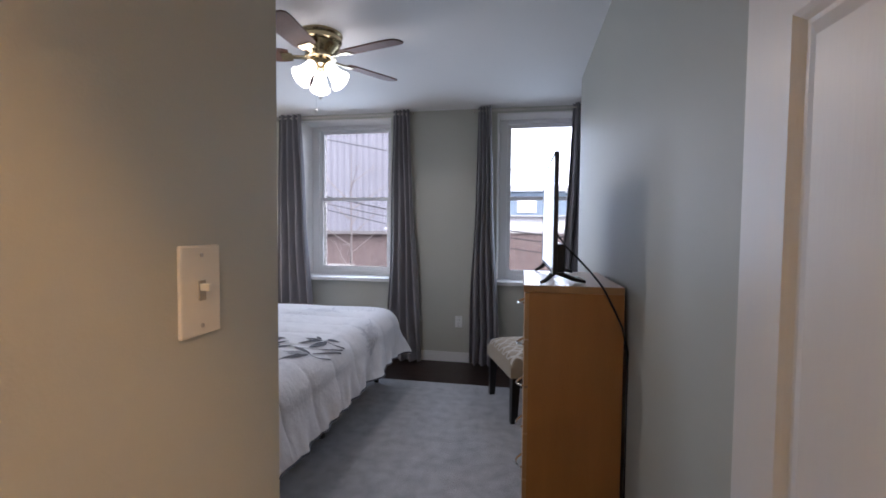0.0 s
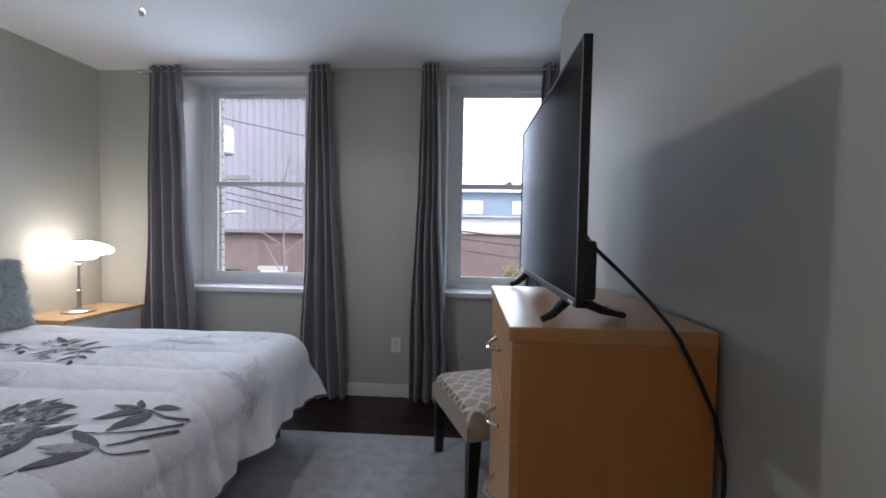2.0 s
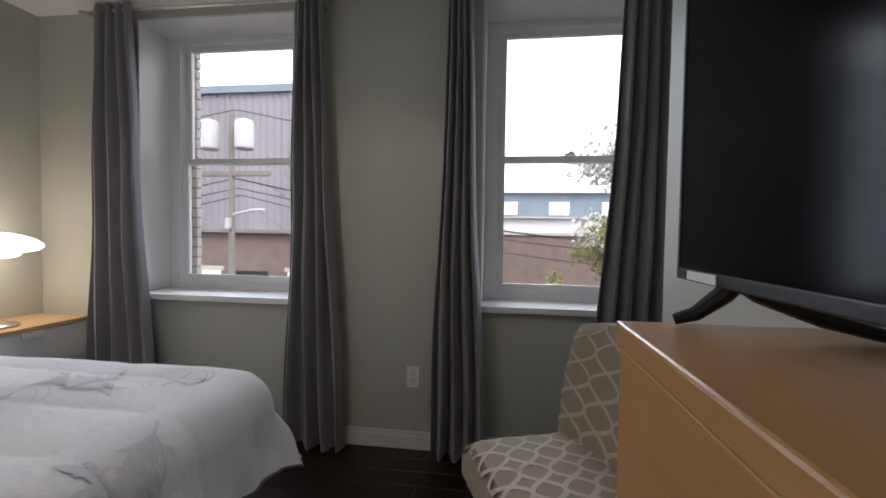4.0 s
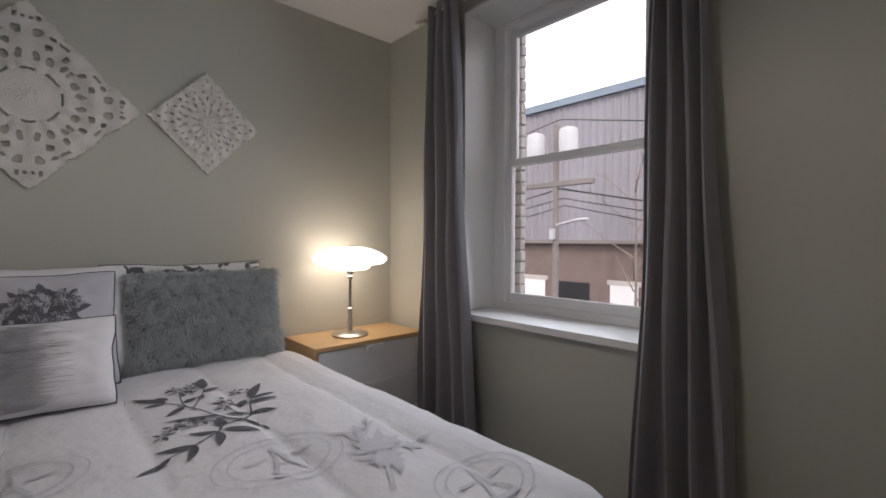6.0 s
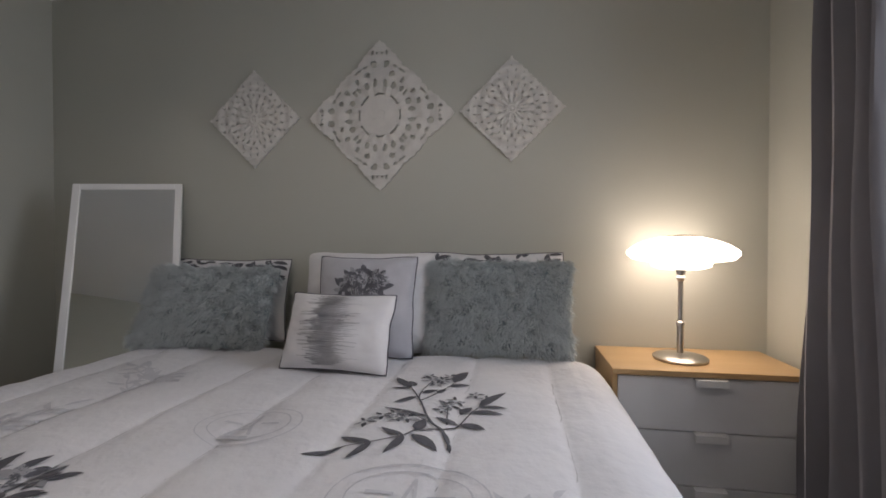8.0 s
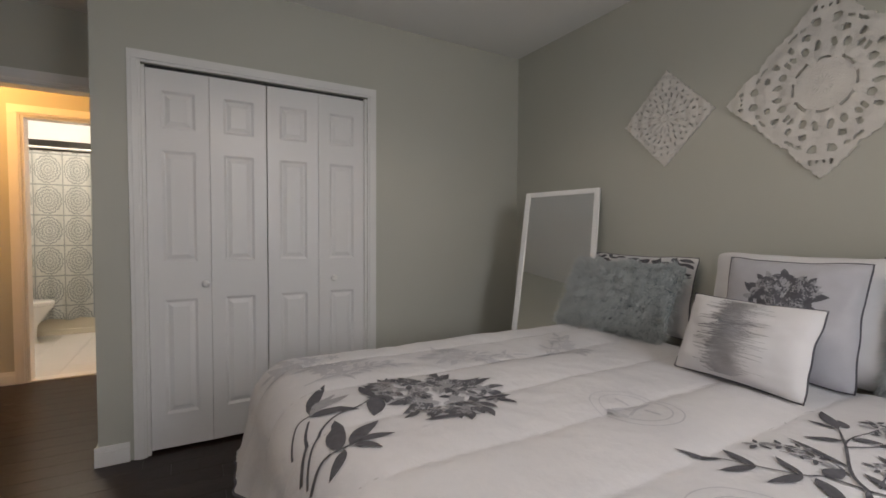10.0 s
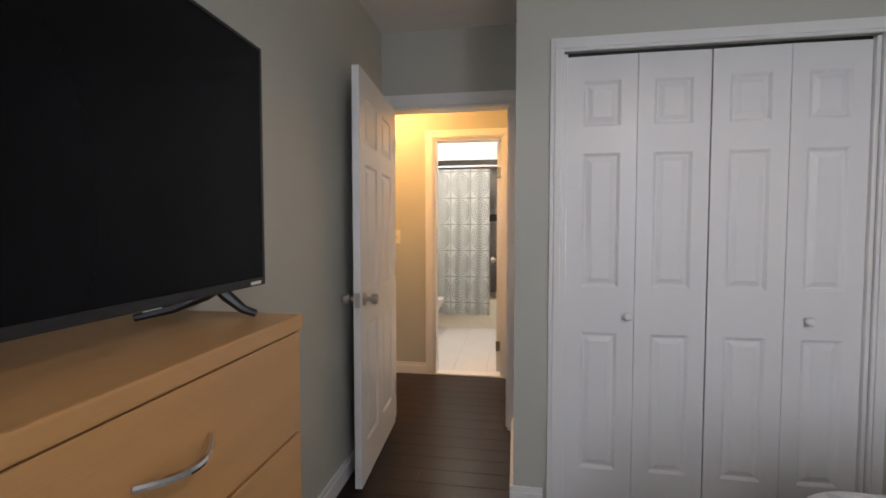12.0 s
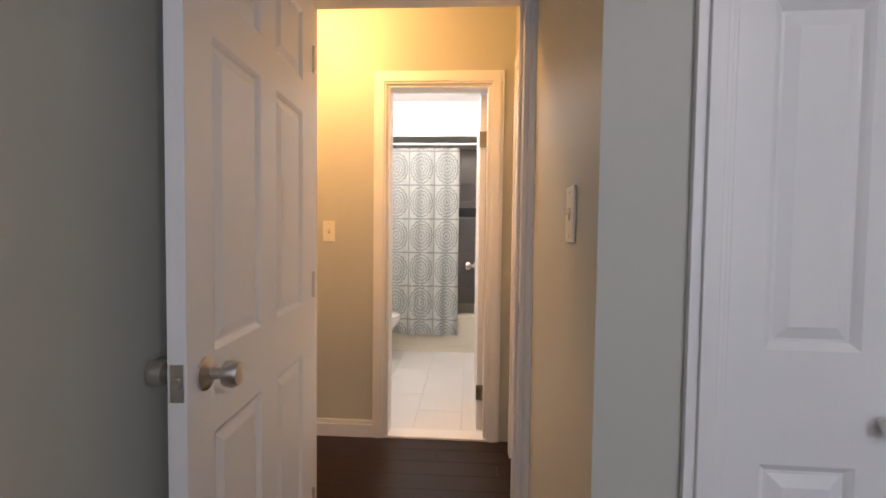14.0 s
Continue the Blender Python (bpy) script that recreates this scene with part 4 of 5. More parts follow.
def lean(x, y, z, tilt, turn, h):
    """A pillow standing on its lower edge at (x, y, z), its face towards +x, leaning back by tilt degrees and turned by turn."""
    return pose(x, y, z, 0, 0, turn) @ pose(0, 0, 0, 90 - tilt, 0, 90) @ pose(0, h / 2, 0)


def fur(p, f, w, h, seed, count=22000):
    rnd = random.Random(seed)
    verts, faces = [], []
    for _ in range(count):
        u, v = rnd.random(), rnd.random()
        side = 1 if rnd.random() < 0.8 else -1
        c, cu, cv = f(u, v, side), f(min(u + 0.01, 1.0), v, side), f(u, min(v + 0.01, 1.0), side)
        n = Vector((2 * u - 1, 2 * v - 1, side * 0.9)) * 0.5 + Vector((0, 0, side * 0.5))
        cl = noise.noise((c.x * 24 + seed, c.y * 24, 0))
        cl2 = noise.noise((c.x * 24, c.y * 24 + seed, 5))
        d = (n * 0.55 + Vector((cl * 1.5, cl2 * 1.3 - 0.4, 0)) + Vector((rnd.uniform(-0.5, 0.5), rnd.uniform(-0.5, 0.5), rnd.uniform(-0.2, 0.3)))).normalized()
        ln = rnd.uniform(0.024, 0.050)
        s = d.cross(Vector((rnd.uniform(-1, 1), rnd.uniform(-1, 1), rnd.uniform(-1, 1)))).normalized() * 0.0017
        k = len(verts)
        verts += [c - s, c + s, c + d * ln + Vector((0, -0.006, 0))]
        faces.append((k, k + 1, k + 2))
    me = bpy.data.meshes.new("fur")
    me.from_pydata([tuple(v) for v in verts], [], faces)
    me.materials.append(FURTIP)
    ob = new("fur", me)
    ob.parent = p
    tagged(ob, "long blue-grey faux fur", kind="stuff")


PZ = BZ + 0.005
# printed shams standing behind
for y, sd, turn, ph in ((4.14, 31, 0, 0.45), (2.81, 32, 0, 0.41)):
    p, f = pillow("pillow", lean(-2.815, y, PZ - 0.01, 10, turn, ph), 0.68, ph, 0.16, PILLOWWHITE, "white pillow sham printed with charcoal leaves, leaning on the wall", sd, PIPING)
    fn = lambda a, b, f=f: f(min(max(a, 0.01), 0.99), min(b, 0.99), 1) + Vector((0, 0, 0.003))
    bl = bmesh.new()
    rnd = random.Random(sd)
    for _ in range(110):
        bm_leaf(bl, rnd.uniform(0.06, 0.92), rnd.uniform(0.50, 0.98), rnd.uniform(0, 6.28), rnd.uniform(0.08, 0.13), rnd.uniform(0.03, 0.05), 0.1, fn, 5)
    part("leaf_print", bl, PRINT, p, "charcoal printed leaves", kind="stuff")
p, f = pillow("pillow", lean(-2.675, 3.60, PZ - 0.01, 16, 4, 0.46), 0.62, 0.47, 0.19, PILLOWWHITE, "plain white bed pillow leaning on the wall", 33, ears=0.07)
for y, sd, turn, x, tl in ((4.175, 41, -4, -2.665, 14), (2.835, 42, 4, -2.58, 30)):
    p, f = pillow("fur_pillow", lean(x, y, PZ - 0.005, tl, turn, 0.42), 0.65, 0.42, 0.15, FUR, "shaggy blue-grey faux fur pillow standing on the bed", sd, ears=0.06)
    fur(p, f, 0.65, 0.42, sd)
p, f = pillow("cushion", lean(-2.555, 3.625, PZ - 0.005, 16, 2, 0.44), 0.44, 0.44, 0.15, PILLOWGREY, "pale grey square cushion with a charcoal hydrangea print", 51, PIPING)
fn = lambda a, b, f=f: f(a, b, 1) + Vector((0, 0, 0.003))
bl, bf = bmesh.new(), bmesh.new()
rnd = random.Random(9)
for i in range(70):
    r, a = 0.23 * math.sqrt(rnd.random()), rnd.uniform(0, 6.28)
    for j in range(4):
        bm_leaf(bl if (i + j) % 3 else bf, 0.5 + r * math.cos(a), 0.62 + r * math.sin(a), a + j * 1.57, 0.075, 0.042, 0, fn, 4)
for a in (0.3, 2.6, 3.6, 5.8, 4.5):
    bm_leaf(bl, 0.5 + 0.16 * math.cos(a), 0.58 + 0.16 * math.sin(a), a, 0.17, 0.07, 0.1, fn, 6)
part("leaf_print", bl, PRINT, p, "charcoal printed hydrangea")
part("petal_print", bf, PRINTMID, p, "grey printed petals", kind="stuff")
p, f = pillow("lumbar_cushion", lean(-2.335, 3.588, PZ + 0.0, 22, -5, 0.30), 0.44, 0.30, 0.14, PILLOWWHITE, "white lumbar cushion with a band of grey yarn strokes", 52, PIPING)
fn = lambda a, b, f=f: f(a, b, 1) + Vector((0, 0, 0.002))
bl = bmesh.new()
rnd = random.Random(4)
for i in range(110):
    b = 0.05 + 0.90 * i / 109
    c, hw = 0.47 + rnd.uniform(-0.03, 0.03), rnd.choice((0.10, 0.14, 0.17, 0.26)) * rnd.uniform(0.85, 1.1)
    bm_stroke(bl, [(c + (2 * j / 10 - 1) * hw, b) for j in range(11)], 0.0050 * rnd.uniform(0.6, 1.2), fn)
part("yarn_band", bl, mat("grey_yarn", (0.15, 0.15, 0.17), 0.9, 0.2, 40, 0.2), p, "band of grey stitched yarn", kind="stuff")


# ---- carved wall art ----
# pierced openings of the large panel in one eighth: along the arm, across it, half sizes and turn
BIG_HOLES = [(0.80, 0.09, 0.028, 0.022, 0.0), (0.79, 0.03, 0.014, 0.014, 0.0), (0.665, 0.085, 0.045, 0.040, 0.0), (0.565, 0.295, 0.018, 0.055, 0.78), (0.52, 0.165, 0.030, 0.036, 0.0), (0.42, 0.065, 0.055, 0.026, 0.0),
             (0.375, 0.175, 0.044, 0.036, 0.5), (0.270, 0.03, 0.014, 0.034, 0.0), (0.22, 0.17, 0.016, 0.045, 0.78), (0.44, 0.30, 0.038, 0.026, 0.6), (0.33, 0.285, 0.042, 0.026, 0.78), (0.62, 0.205, 0.020, 0.030, 0.5)]
RINGS_SMALL = [(0.20, 8, 0.030, 0.016, 0.0), (0.36, 12, 0.042, 0.018, 0.5), (0.52, 16, 0.042, 0.020, 0.0), (0.68, 24, 0.048, 0.020, 0.5), (0.84, 24, 0.045, 0.022, 0.0), (1.00, 28, 0.045, 0.022, 0.5), (1.14, 28, 0.035, 0.020, 0.0)]


def carved_panel(y, z, half, seed, n, big):
    art = thing("wall_art", (WX, y, z), "whitewashed carved lattice wood panel hung as a diamond", "wall art", "carved wall panels")
    s = half * math.sqrt(2) / n
    keep = set()
    for i in range(n):
        for j in range(n):
            a, b = (2 * (i + 0.5) / n - 1), (2 * (j + 0.5) / n - 1)
            m, o = max(abs(a), abs(b)), min(abs(a), abs(b))
            p, q = abs(a + b), abs(a - b)
            # the same wander in every quarter, so that the carving stays symmetrical but hand-made
            wr = noise.noise((p * 4.5, q * 4.5, seed)) * 0.055
            wt = noise.noise((p * 4.5, q * 4.5, seed + 9)) * 0.055
            size = 1.0 + 0.45 * noise.noise((p * 7, q * 7, seed + 3))
            r, th = math.hypot(a, b) + wr, math.atan2(b, a) + wt * math.copysign(1, a * b * (abs(a) - abs(b)))
            hole = False
            if big:
                ga, gb = max(p, q) / 2 + 0.25 * wr, min(p, q) / 2 + 0.25 * wt
                for ha, hb, ra, rb, turn in BIG_HOLES:
                    da, db = ga - ha, gb - hb
                    ct, st = math.cos(turn), math.sin(turn)
                    if abs((ct * da + st * db) / ra) ** 2.6 + abs((ct * db - st * da) / rb) ** 2.6 < size:
                        hole = True
            for rk, count, lr, lt, off in (() if big else RINGS_SMALL):
                t = ((th / (2 * math.pi) * count + off) % 1.0) - 0.5
                if ((r - rk) / lr / size) ** 2 + (t * 2 * math.pi * r / count / lt / size) ** 2 < 1:
                    hole = True
            if big:
                edge = 0.985 - (0.055 * (1 - abs(math.cos(1.5 * math.pi * o)) ** 0.6) if o < 0.82 else 0) - 0.014 * (0.5 + 0.5 * math.cos(40 * o))
            else:
                edge = 0.985 - 0.028 * (0.5 + 0.5 * math.cos(36 * o))
            if m < edge and not (hole and m < edge - 0.055):
                keep.add((i, j))
    bm = bmesh.new()
    vs = {}

    def vert(i, j, k):
        if (i, j, k) not in vs:
            a, b = (i - n / 2) * s, (j - n / 2) * s
            th = math.atan2(b, a)
            r = math.hypot(a, b) / half
            t = 0.014 + 0.0035 * math.sin(26 * r) + (0.002 * math.sin(16 * th))
            c = math.sqrt(0.5)
            jit = 0.25 * s
            vs[i, j, k] = bm.verts.new((t if k else 0.002, (a - b) * c + jit * noise.noise((i * 0.9, j * 0.9, seed)), (a + b) * c + jit * noise.noise((i * 0.9, j * 0.9, seed + 4))))
        return vs[i, j, k]

    for i, j in keep:
        bm.faces.new((vert(i, j, 1), vert(i + 1, j, 1), vert(i + 1, j + 1, 1), vert(i, j + 1, 1)))
        for di, dj, e in ((-1, 0, ((i, j), (i, j + 1))), (1, 0, ((i + 1, j), (i + 1, j + 1))), (0, -1, ((i, j), (i + 1, j))), (0, 1, ((i, j + 1), (i + 1, j + 1)))):
            if (i + di, j + dj) not in keep:
                (a, b), (c2, d2) = e
                bm.faces.new((vert(a, b, 0), vert(c2, d2, 0), vert(c2, d2, 1), vert(a, b, 1)))
    part("fretwork", bm, ARTWHITE, art, smooth=True)
    if not big:
        part("rosette", lathe([(0.022, 0.004), (0.020, 0.020), (0.012, 0.017), (0.003, 0.021)], 16, (0, 0, 0), pose(0, 0, 0, 0, 90, 0)), ARTWHITE, art, smooth=True)
    if big:
        part("rosette", lathe([(0.105, 0.004), (0.10, 0.017), (0.085, 0.014), (0.06, 0.020), (0.03, 0.016), (0.005, 0.022)], 24, (0, 0, 0), pose(0, 0, 0, 0, 90, 0)), ARTWHITE, art, smooth=True)
    return art


carved_panel(2.915, 1.792, 0.258, 1, 116, False)
carved_panel(3.592, 1.782, 0.382, 2, 140, True)
carved_panel(4.236, 1.784, 0.254, 3, 116, False)

# ---- nightstand and lamp ----
ns = thing("nightstand", (-2.745, 4.965, 0), "white three-drawer nightstand with an oak top", "nightstand")
part("top", box(-0.190, 0.190, -0.345, 0.345, 0.655, 0.677, 0.003), OAKTOP, ns, "oak veneer top")
for y0, y1 in ((-0.343, -0.325), (0.325, 0.343)):
    part("side_panel", box(-0.188, 0.176, y0, y1, 0.03, 0.655, 0.0015), OAKTOP, ns, "oak veneer side")
part("body", boxes((-0.188, -0.18, -0.325, 0.325, 0.03, 0.655), (-0.18, 0.15, -0.325, 0.325, 0.03, 0.05)), WHITELAM, ns)
for z0, z1 in ((0.450, 0.649), (0.245, 0.445), (0.055, 0.240)):
    dr = part("drawer", box(0.154, 0.175, -0.323, 0.323, z0, z1, 0.002), WHITELAM, ns)
    part("handle", boxes((0.195, 0.205, -0.055, 0.055, z1 - 0.026, z1 - 0.002), (0.154, 0.205, -0.055, 0.055, z1 - 0.004, z1 + 0.002), bevel=0.0015), TRIM, dr, "white folded tab handle")
for lx in (-0.16, 0.14):
    for ly in (-0.30, 0.30):
        part("foot", box(lx - 0.02, lx + 0.02, ly - 0.02, ly + 0.02, 0, 0.03), WHITELAM, ns)

lp = thing("table_lamp", (-2.738, 4.920, 0.677), "nickel table lamp with a lit layered opal glass shade", "table lamp")
part("base", lathe([(0.098, 0), (0.103, 0.004), (0.103, 0.010), (0.096, 0.016), (0.055, 0.024), (0.02, 0.028)], 40), NICKEL, lp, smooth=True)
part("stem", lathe([(0.013, 0.026), (0.013, 0.138), (0.016, 0.140), (0.016, 0.152), (0.009, 0.158), (0.009, 0.318), (0.013, 0.322), (0.017, 0.334), (0.012, 0.342), (0.019, 0.358), (0.021, 0.374)], 20), NICKEL, lp, smooth=True)
part("shade", lathe([(0.026, 0.372), (0.080, 0.370), (0.108, 0.380), (0.113, 0.398), (0.137, 0.400), (0.184, 0.408), (0.206, 0.427), (0.203, 0.444), (0.170, 0.468), (0.122, 0.487), (0.068, 0.500), (0.03, 0.502)], 44), SHADEGLOW, lp, "lit opal glass shade", smooth=True)
part("cap", lathe([(0.058, 0.501), (0.058, 0.505), (0.02, 0.508)], 24), BRASS, lp, "thin metal cap", smooth=True)

# ---- leaning mirror ----
top_l, top_r, low_l = Vector((-2.690, 2.090, 1.428)), Vector((-2.905, 2.517, 1.446)), Vector((-2.450, 2.215, 0.580))
mx = (top_r - top_l).normalized()
mz = (top_l - low_l).normalized()
my = mz.cross(mx).normalized()
mz = mx.cross(my)
mh = 1.428 / mz.z
mw = (top_r - top_l).length
org = top_l - mz * mh
floor_mirror = thing("floor_mirror", (0, 0, 0), "tall white-framed mirror leaning in the corner", "mirror")
floor_mirror.matrix_world = Matrix((((mx.x, my.x, mz.x, org.x)), ((mx.y, my.y, mz.y, org.y)), ((mx.z, my.z, mz.z, 0.012)), ((0, 0, 0, 1))))
fr = 0.032
part("frame", boxes((0, fr, -0.012, 0.012, 0, mh), (mw - fr, mw, -0.012, 0.012, 0, mh), (fr, mw - fr, -0.012, 0.012, 0, fr), (fr, mw - fr, -0.012, 0.012, mh - fr, mh), bevel=0.003), TRIM, floor_mirror)
part("glass", box(fr - 0.003, mw - fr + 0.003, -0.004, 0.004, fr - 0.003, mh - fr + 0.003), MIRROR, floor_mirror, "silvered mirror glass")

# ---- dresser ----
DX0, DX1, DY0, DY1, DZ = 0.098, 0.497, 2.865, 3.535, 1.102
ds = thing("dresser", ((DX0 + DX1) / 2, (DY0 + DY1) / 2, 0), "honey beech five-drawer chest standing against the wall", "dresser", rz=0.5)
hx, hy = (DX1 - DX0) / 2, (DY1 - DY0) / 2
part("top", box(-hx - 0.006, hx, -hy - 0.004, hy + 0.004, DZ - 0.030, DZ, 0.004), OAK, ds)
for y0, y1 in ((-hy, -hy + 0.02), (hy - 0.02, hy)):
    part("side_panel", box(-hx + 0.018, hx, y0, y1, 0.0, DZ - 0.030, 0.0015), OAKSIDE, ds, "reddish beech side panel")
part("back_panel", box(hx - 0.01, hx - 0.001, -hy + 0.02, hy - 0.02, 0.0, DZ - 0.030), OAKSIDE, ds)
part("bottom_panel", box(-hx + 0.03, hx - 0.01, -hy + 0.02, hy - 0.02, 0.03, 0.05), OAKSIDE, ds)
# added black sheet; it stands in for the shade between the drawers
part("gap_shade_sheet", box(-hx + 0.022, -hx + 0.028, -hy + 0.02, hy - 0.02, 0.05, DZ - 0.034), BLACK, ds, "black sheet that puts shade into the gaps between drawers")
dh = (DZ - 0.031 - 0.06) / 5
for i in range(5):
    z0 = 0.06 + i * dh
    dr = part("drawer", box(-hx, -hx + 0.02, -hy + 0.001, hy - 0.001, z0 + 0.003, z0 + dh - 0.003, 0.002), OAK, ds)
    yc = 0.0
    pts = [(-hx - 0.002 - 0.030 * math.sin(math.pi * k / 12), yc + (k / 12 - 0.5) * 0.13, z0 + dh * 0.56 - 0.006 * math.sin(math.pi * k / 12)) for k in range(13)]
    part("handle", tube(pts, 0.0055, 8), CHROME, dr, "arched chrome pull", smooth=True)

# ---- television ----
tv = thing("television", (0.212, 3.215, DZ), "black flat-screen television switched off on the dresser", "television", rz=1.0)
TZ0, TZ1, TH = 0.050, 0.546, 0.412
part("bezel", boxes((-0.010, 0.008, -TH, TH, TZ0, TZ0 + 0.016), (-0.010, 0.008, -TH, TH, TZ1 - 0.007, TZ1), (-0.010, 0.008, -TH, -TH + 0.007, TZ0, TZ1), (-0.010, 0.008, TH - 0.007, TH, TZ0, TZ1), bevel=0.002), BLACK, tv)
part("screen", box(-0.008, 0.006, -TH + 0.006, TH - 0.006, TZ0 + 0.014, TZ1 - 0.006), SCREEN, tv, "glossy black screen")
part("back_housing", box(0.006, 0.046, -TH * 0.86, TH * 0.86, TZ0 + 0.004, TZ0 + 0.125, 0.012), BLACK, tv)
part("badge", box(-0.0115, -0.0095, -TH + 0.02, -TH + 0.055, TZ0 + 0.004, TZ0 + 0.010), PLATEWHITE, tv, "small pale maker's badge")
part("badge", box(-0.0115, -0.0095, TH - 0.12, TH - 0.04, TZ0 + 0.002, TZ0 + 0.014), PLATEWHITE, tv, "pale sticker strip")
for s in (-1, 1):
    pts = [(-0.052, s * 0.305, 0.007), (-0.030, s * 0.298, 0.016), (-0.002, s * 0.290, 0.042), (0.012, s * 0.284, 0.058), (0.030, s * 0.276, 0.046), (0.085, s * 0.256, 0.022), (0.142, s * 0.234, 0.007)]
    foot = part("foot", tube(pts, [0.007, 0.009, 0.012, 0.014, 0.012, 0.010, 0.007], 8), BLACK, tv, "splayed black foot", smooth=True)
    if s < 0:
        part("sticker", tube([(0.098, s * 0.2505, 0.0265), (0.128, s * 0.2395, 0.0195)], [0.0075, 0.0060], 8), PLATEWHITE, foot, "white paper sticker")

cord = thing("power_cord", (0.30, 2.90, DZ), "black television cord trailing down behind the dresser", "cord")
cp = [(-0.076, 0.03, 0.215), (-0.055, 0.028, 0.197), (-0.03, 0.02, 0.160), (0.02, 0.0, 0.110), (0.070, -0.02, 0.055), (0.105, -0.037, 0.010), (0.120, -0.048, -0.015), (0.158, -0.049, -0.090), (0.190, -0.049, -0.160), (0.212, -0.047, -0.26), (0.217, -0.040, -0.45), (0.216, -0.040, -0.80), (0.215, -0.040, -1.094)]
part("cable", tube(cp, 0.0042, 8), BLACK, cord, smooth=True)

# ---- accent chair ----
ch = thing("accent_chair", (0.190, 4.35, 0), "armless accent chair in taupe lattice fabric with black legs", "chair", rz=20)


def seat_fn(u, v, top):
    a, b = 2 * u - 1, 2 * v - 1
    k = (max(0, 1 - abs(a) ** 6) * max(0, 1 - abs(b) ** 6)) ** 0.4
    return Vector((-0.30 + 0.50 * u, -0.31 + 0.62 * v, (0.40 + 0.085 * k) if top else 0.33))


def back_fn(u, v, front):
    a = 2 * u - 1
    zz = 0.40 + v * 0.50
    w = 0.26 + 0.045 * math.sin(math.pi * min(1, v * 0.8 + 0.1)) + 0.02 * v
    topround = 1 - 0.035 * abs(a) ** 4 if v > 0.9 else 1
    k = (max(0, 1 - abs(a) ** 6) * max(0, 1 - abs(2 * v - 1) ** 8)) ** 0.4
    lean_x = 0.150 + 0.09 * v ** 1.3 - 0.035 * a * a
    return Vector((lean_x + (-0.045 - 0.02 * k if front else 0.03), a * w, zz * topround))


def cushion(name, f, n=20):
    bm = bmesh.new()
    for s in (True, False):
        g = [[bm.verts.new(f(i / n, j / n, s)) for j in range(n + 1)] for i in range(n + 1)]
        for i in range(n):
            for j in range(n):
                bm.faces.new((g[i][j], g[i + 1][j], g[i + 1][j + 1], g[i][j + 1]))
        rim = [g[i][0] for i in range(n)] + [g[n][j] for j in range(n)] + [g[i][n] for i in range(n, 0, -1)] + [g[0][j] for j in range(n, 0, -1)]
        if s:
            first = rim
        else:
            for i in range(len(rim)):
                bm.faces.new((first[i], first[(i + 1) % len(rim)], rim[(i + 1) % len(rim)], rim[i]))
    return part(name, bm, UPHOLSTERY, ch, smooth=True)


def lattice(parent, f, nx, ny, side):
    bm = bmesh.new()
    fn = lambda a, b: f(min(max(a, 0.01), 0.99), min(max(b, 0.01), 0.99), side) + Vector((-0.002 if f is back_fn and side else (0.002 if f is back_fn else 0), 0, 0.002 if f is seat_fn else 0))
    for i in range(nx):
        for s in (1, -1):
            c = (i + 0.5) / nx
            bm_stroke(bm, [(c + s * (0.5 / nx) * math.cos(math.pi * ny * j / 60), j / 60) for j in range(61)], 0.036 if f is seat_fn else 0.032, fn)
    part("woven_lattice", bm, LATTICE, parent, "ivory woven ogee lattice")


seat = cushion("seat", seat_fn)
back = cushion("backrest", back_fn)
lattice(seat, seat_fn, 5, 6, True)
lattice(back, back_fn, 4, 5, True)
lattice(back, back_fn, 4, 5, False)
for lx, ly in ((-0.255, -0.275), (-0.255, 0.275)):
    part("leg", tube([(lx, ly, 0.35), (lx - 0.01, ly, 0.0)], [0.042, 0.030], 4), LEGBLACK, ch)
for lx, ly in ((0.16, -0.225), (0.16, 0.225)):
    part("leg", tube([(lx, ly, 0.36), (lx + 0.05, ly, 0.0)], [0.040, 0.028], 4), LEGBLACK, ch)

# ---- ceiling fan ----
FX, FY = -1.150, 3.54
fan = thing("ceiling_fan", (FX, FY, H), "brass hugger ceiling fan with walnut blades and three lit glass shades", "ceiling fan")
fan.matrix_world = pose(FX, FY, H) @ Matrix.Diagonal((1.08, 1.08, 1.25, 1.0))
part("housing", lathe([(0.122, 0.0000), (0.124, -0.0092), (0.115, -0.0169), (0.119, -0.0231), (0.119, -0.0385), (0.107, -0.0462), (0.111, -0.0524), (0.103, -0.0732), (0.077, -0.0924), (0.072, -0.1040), (0.088, -0.1078), (0.088, -0.1193), (0.057, -0.1270), (0.052, -0.1502), (0.021, -0.1540)], 36), BRASS, fan, smooth=True)
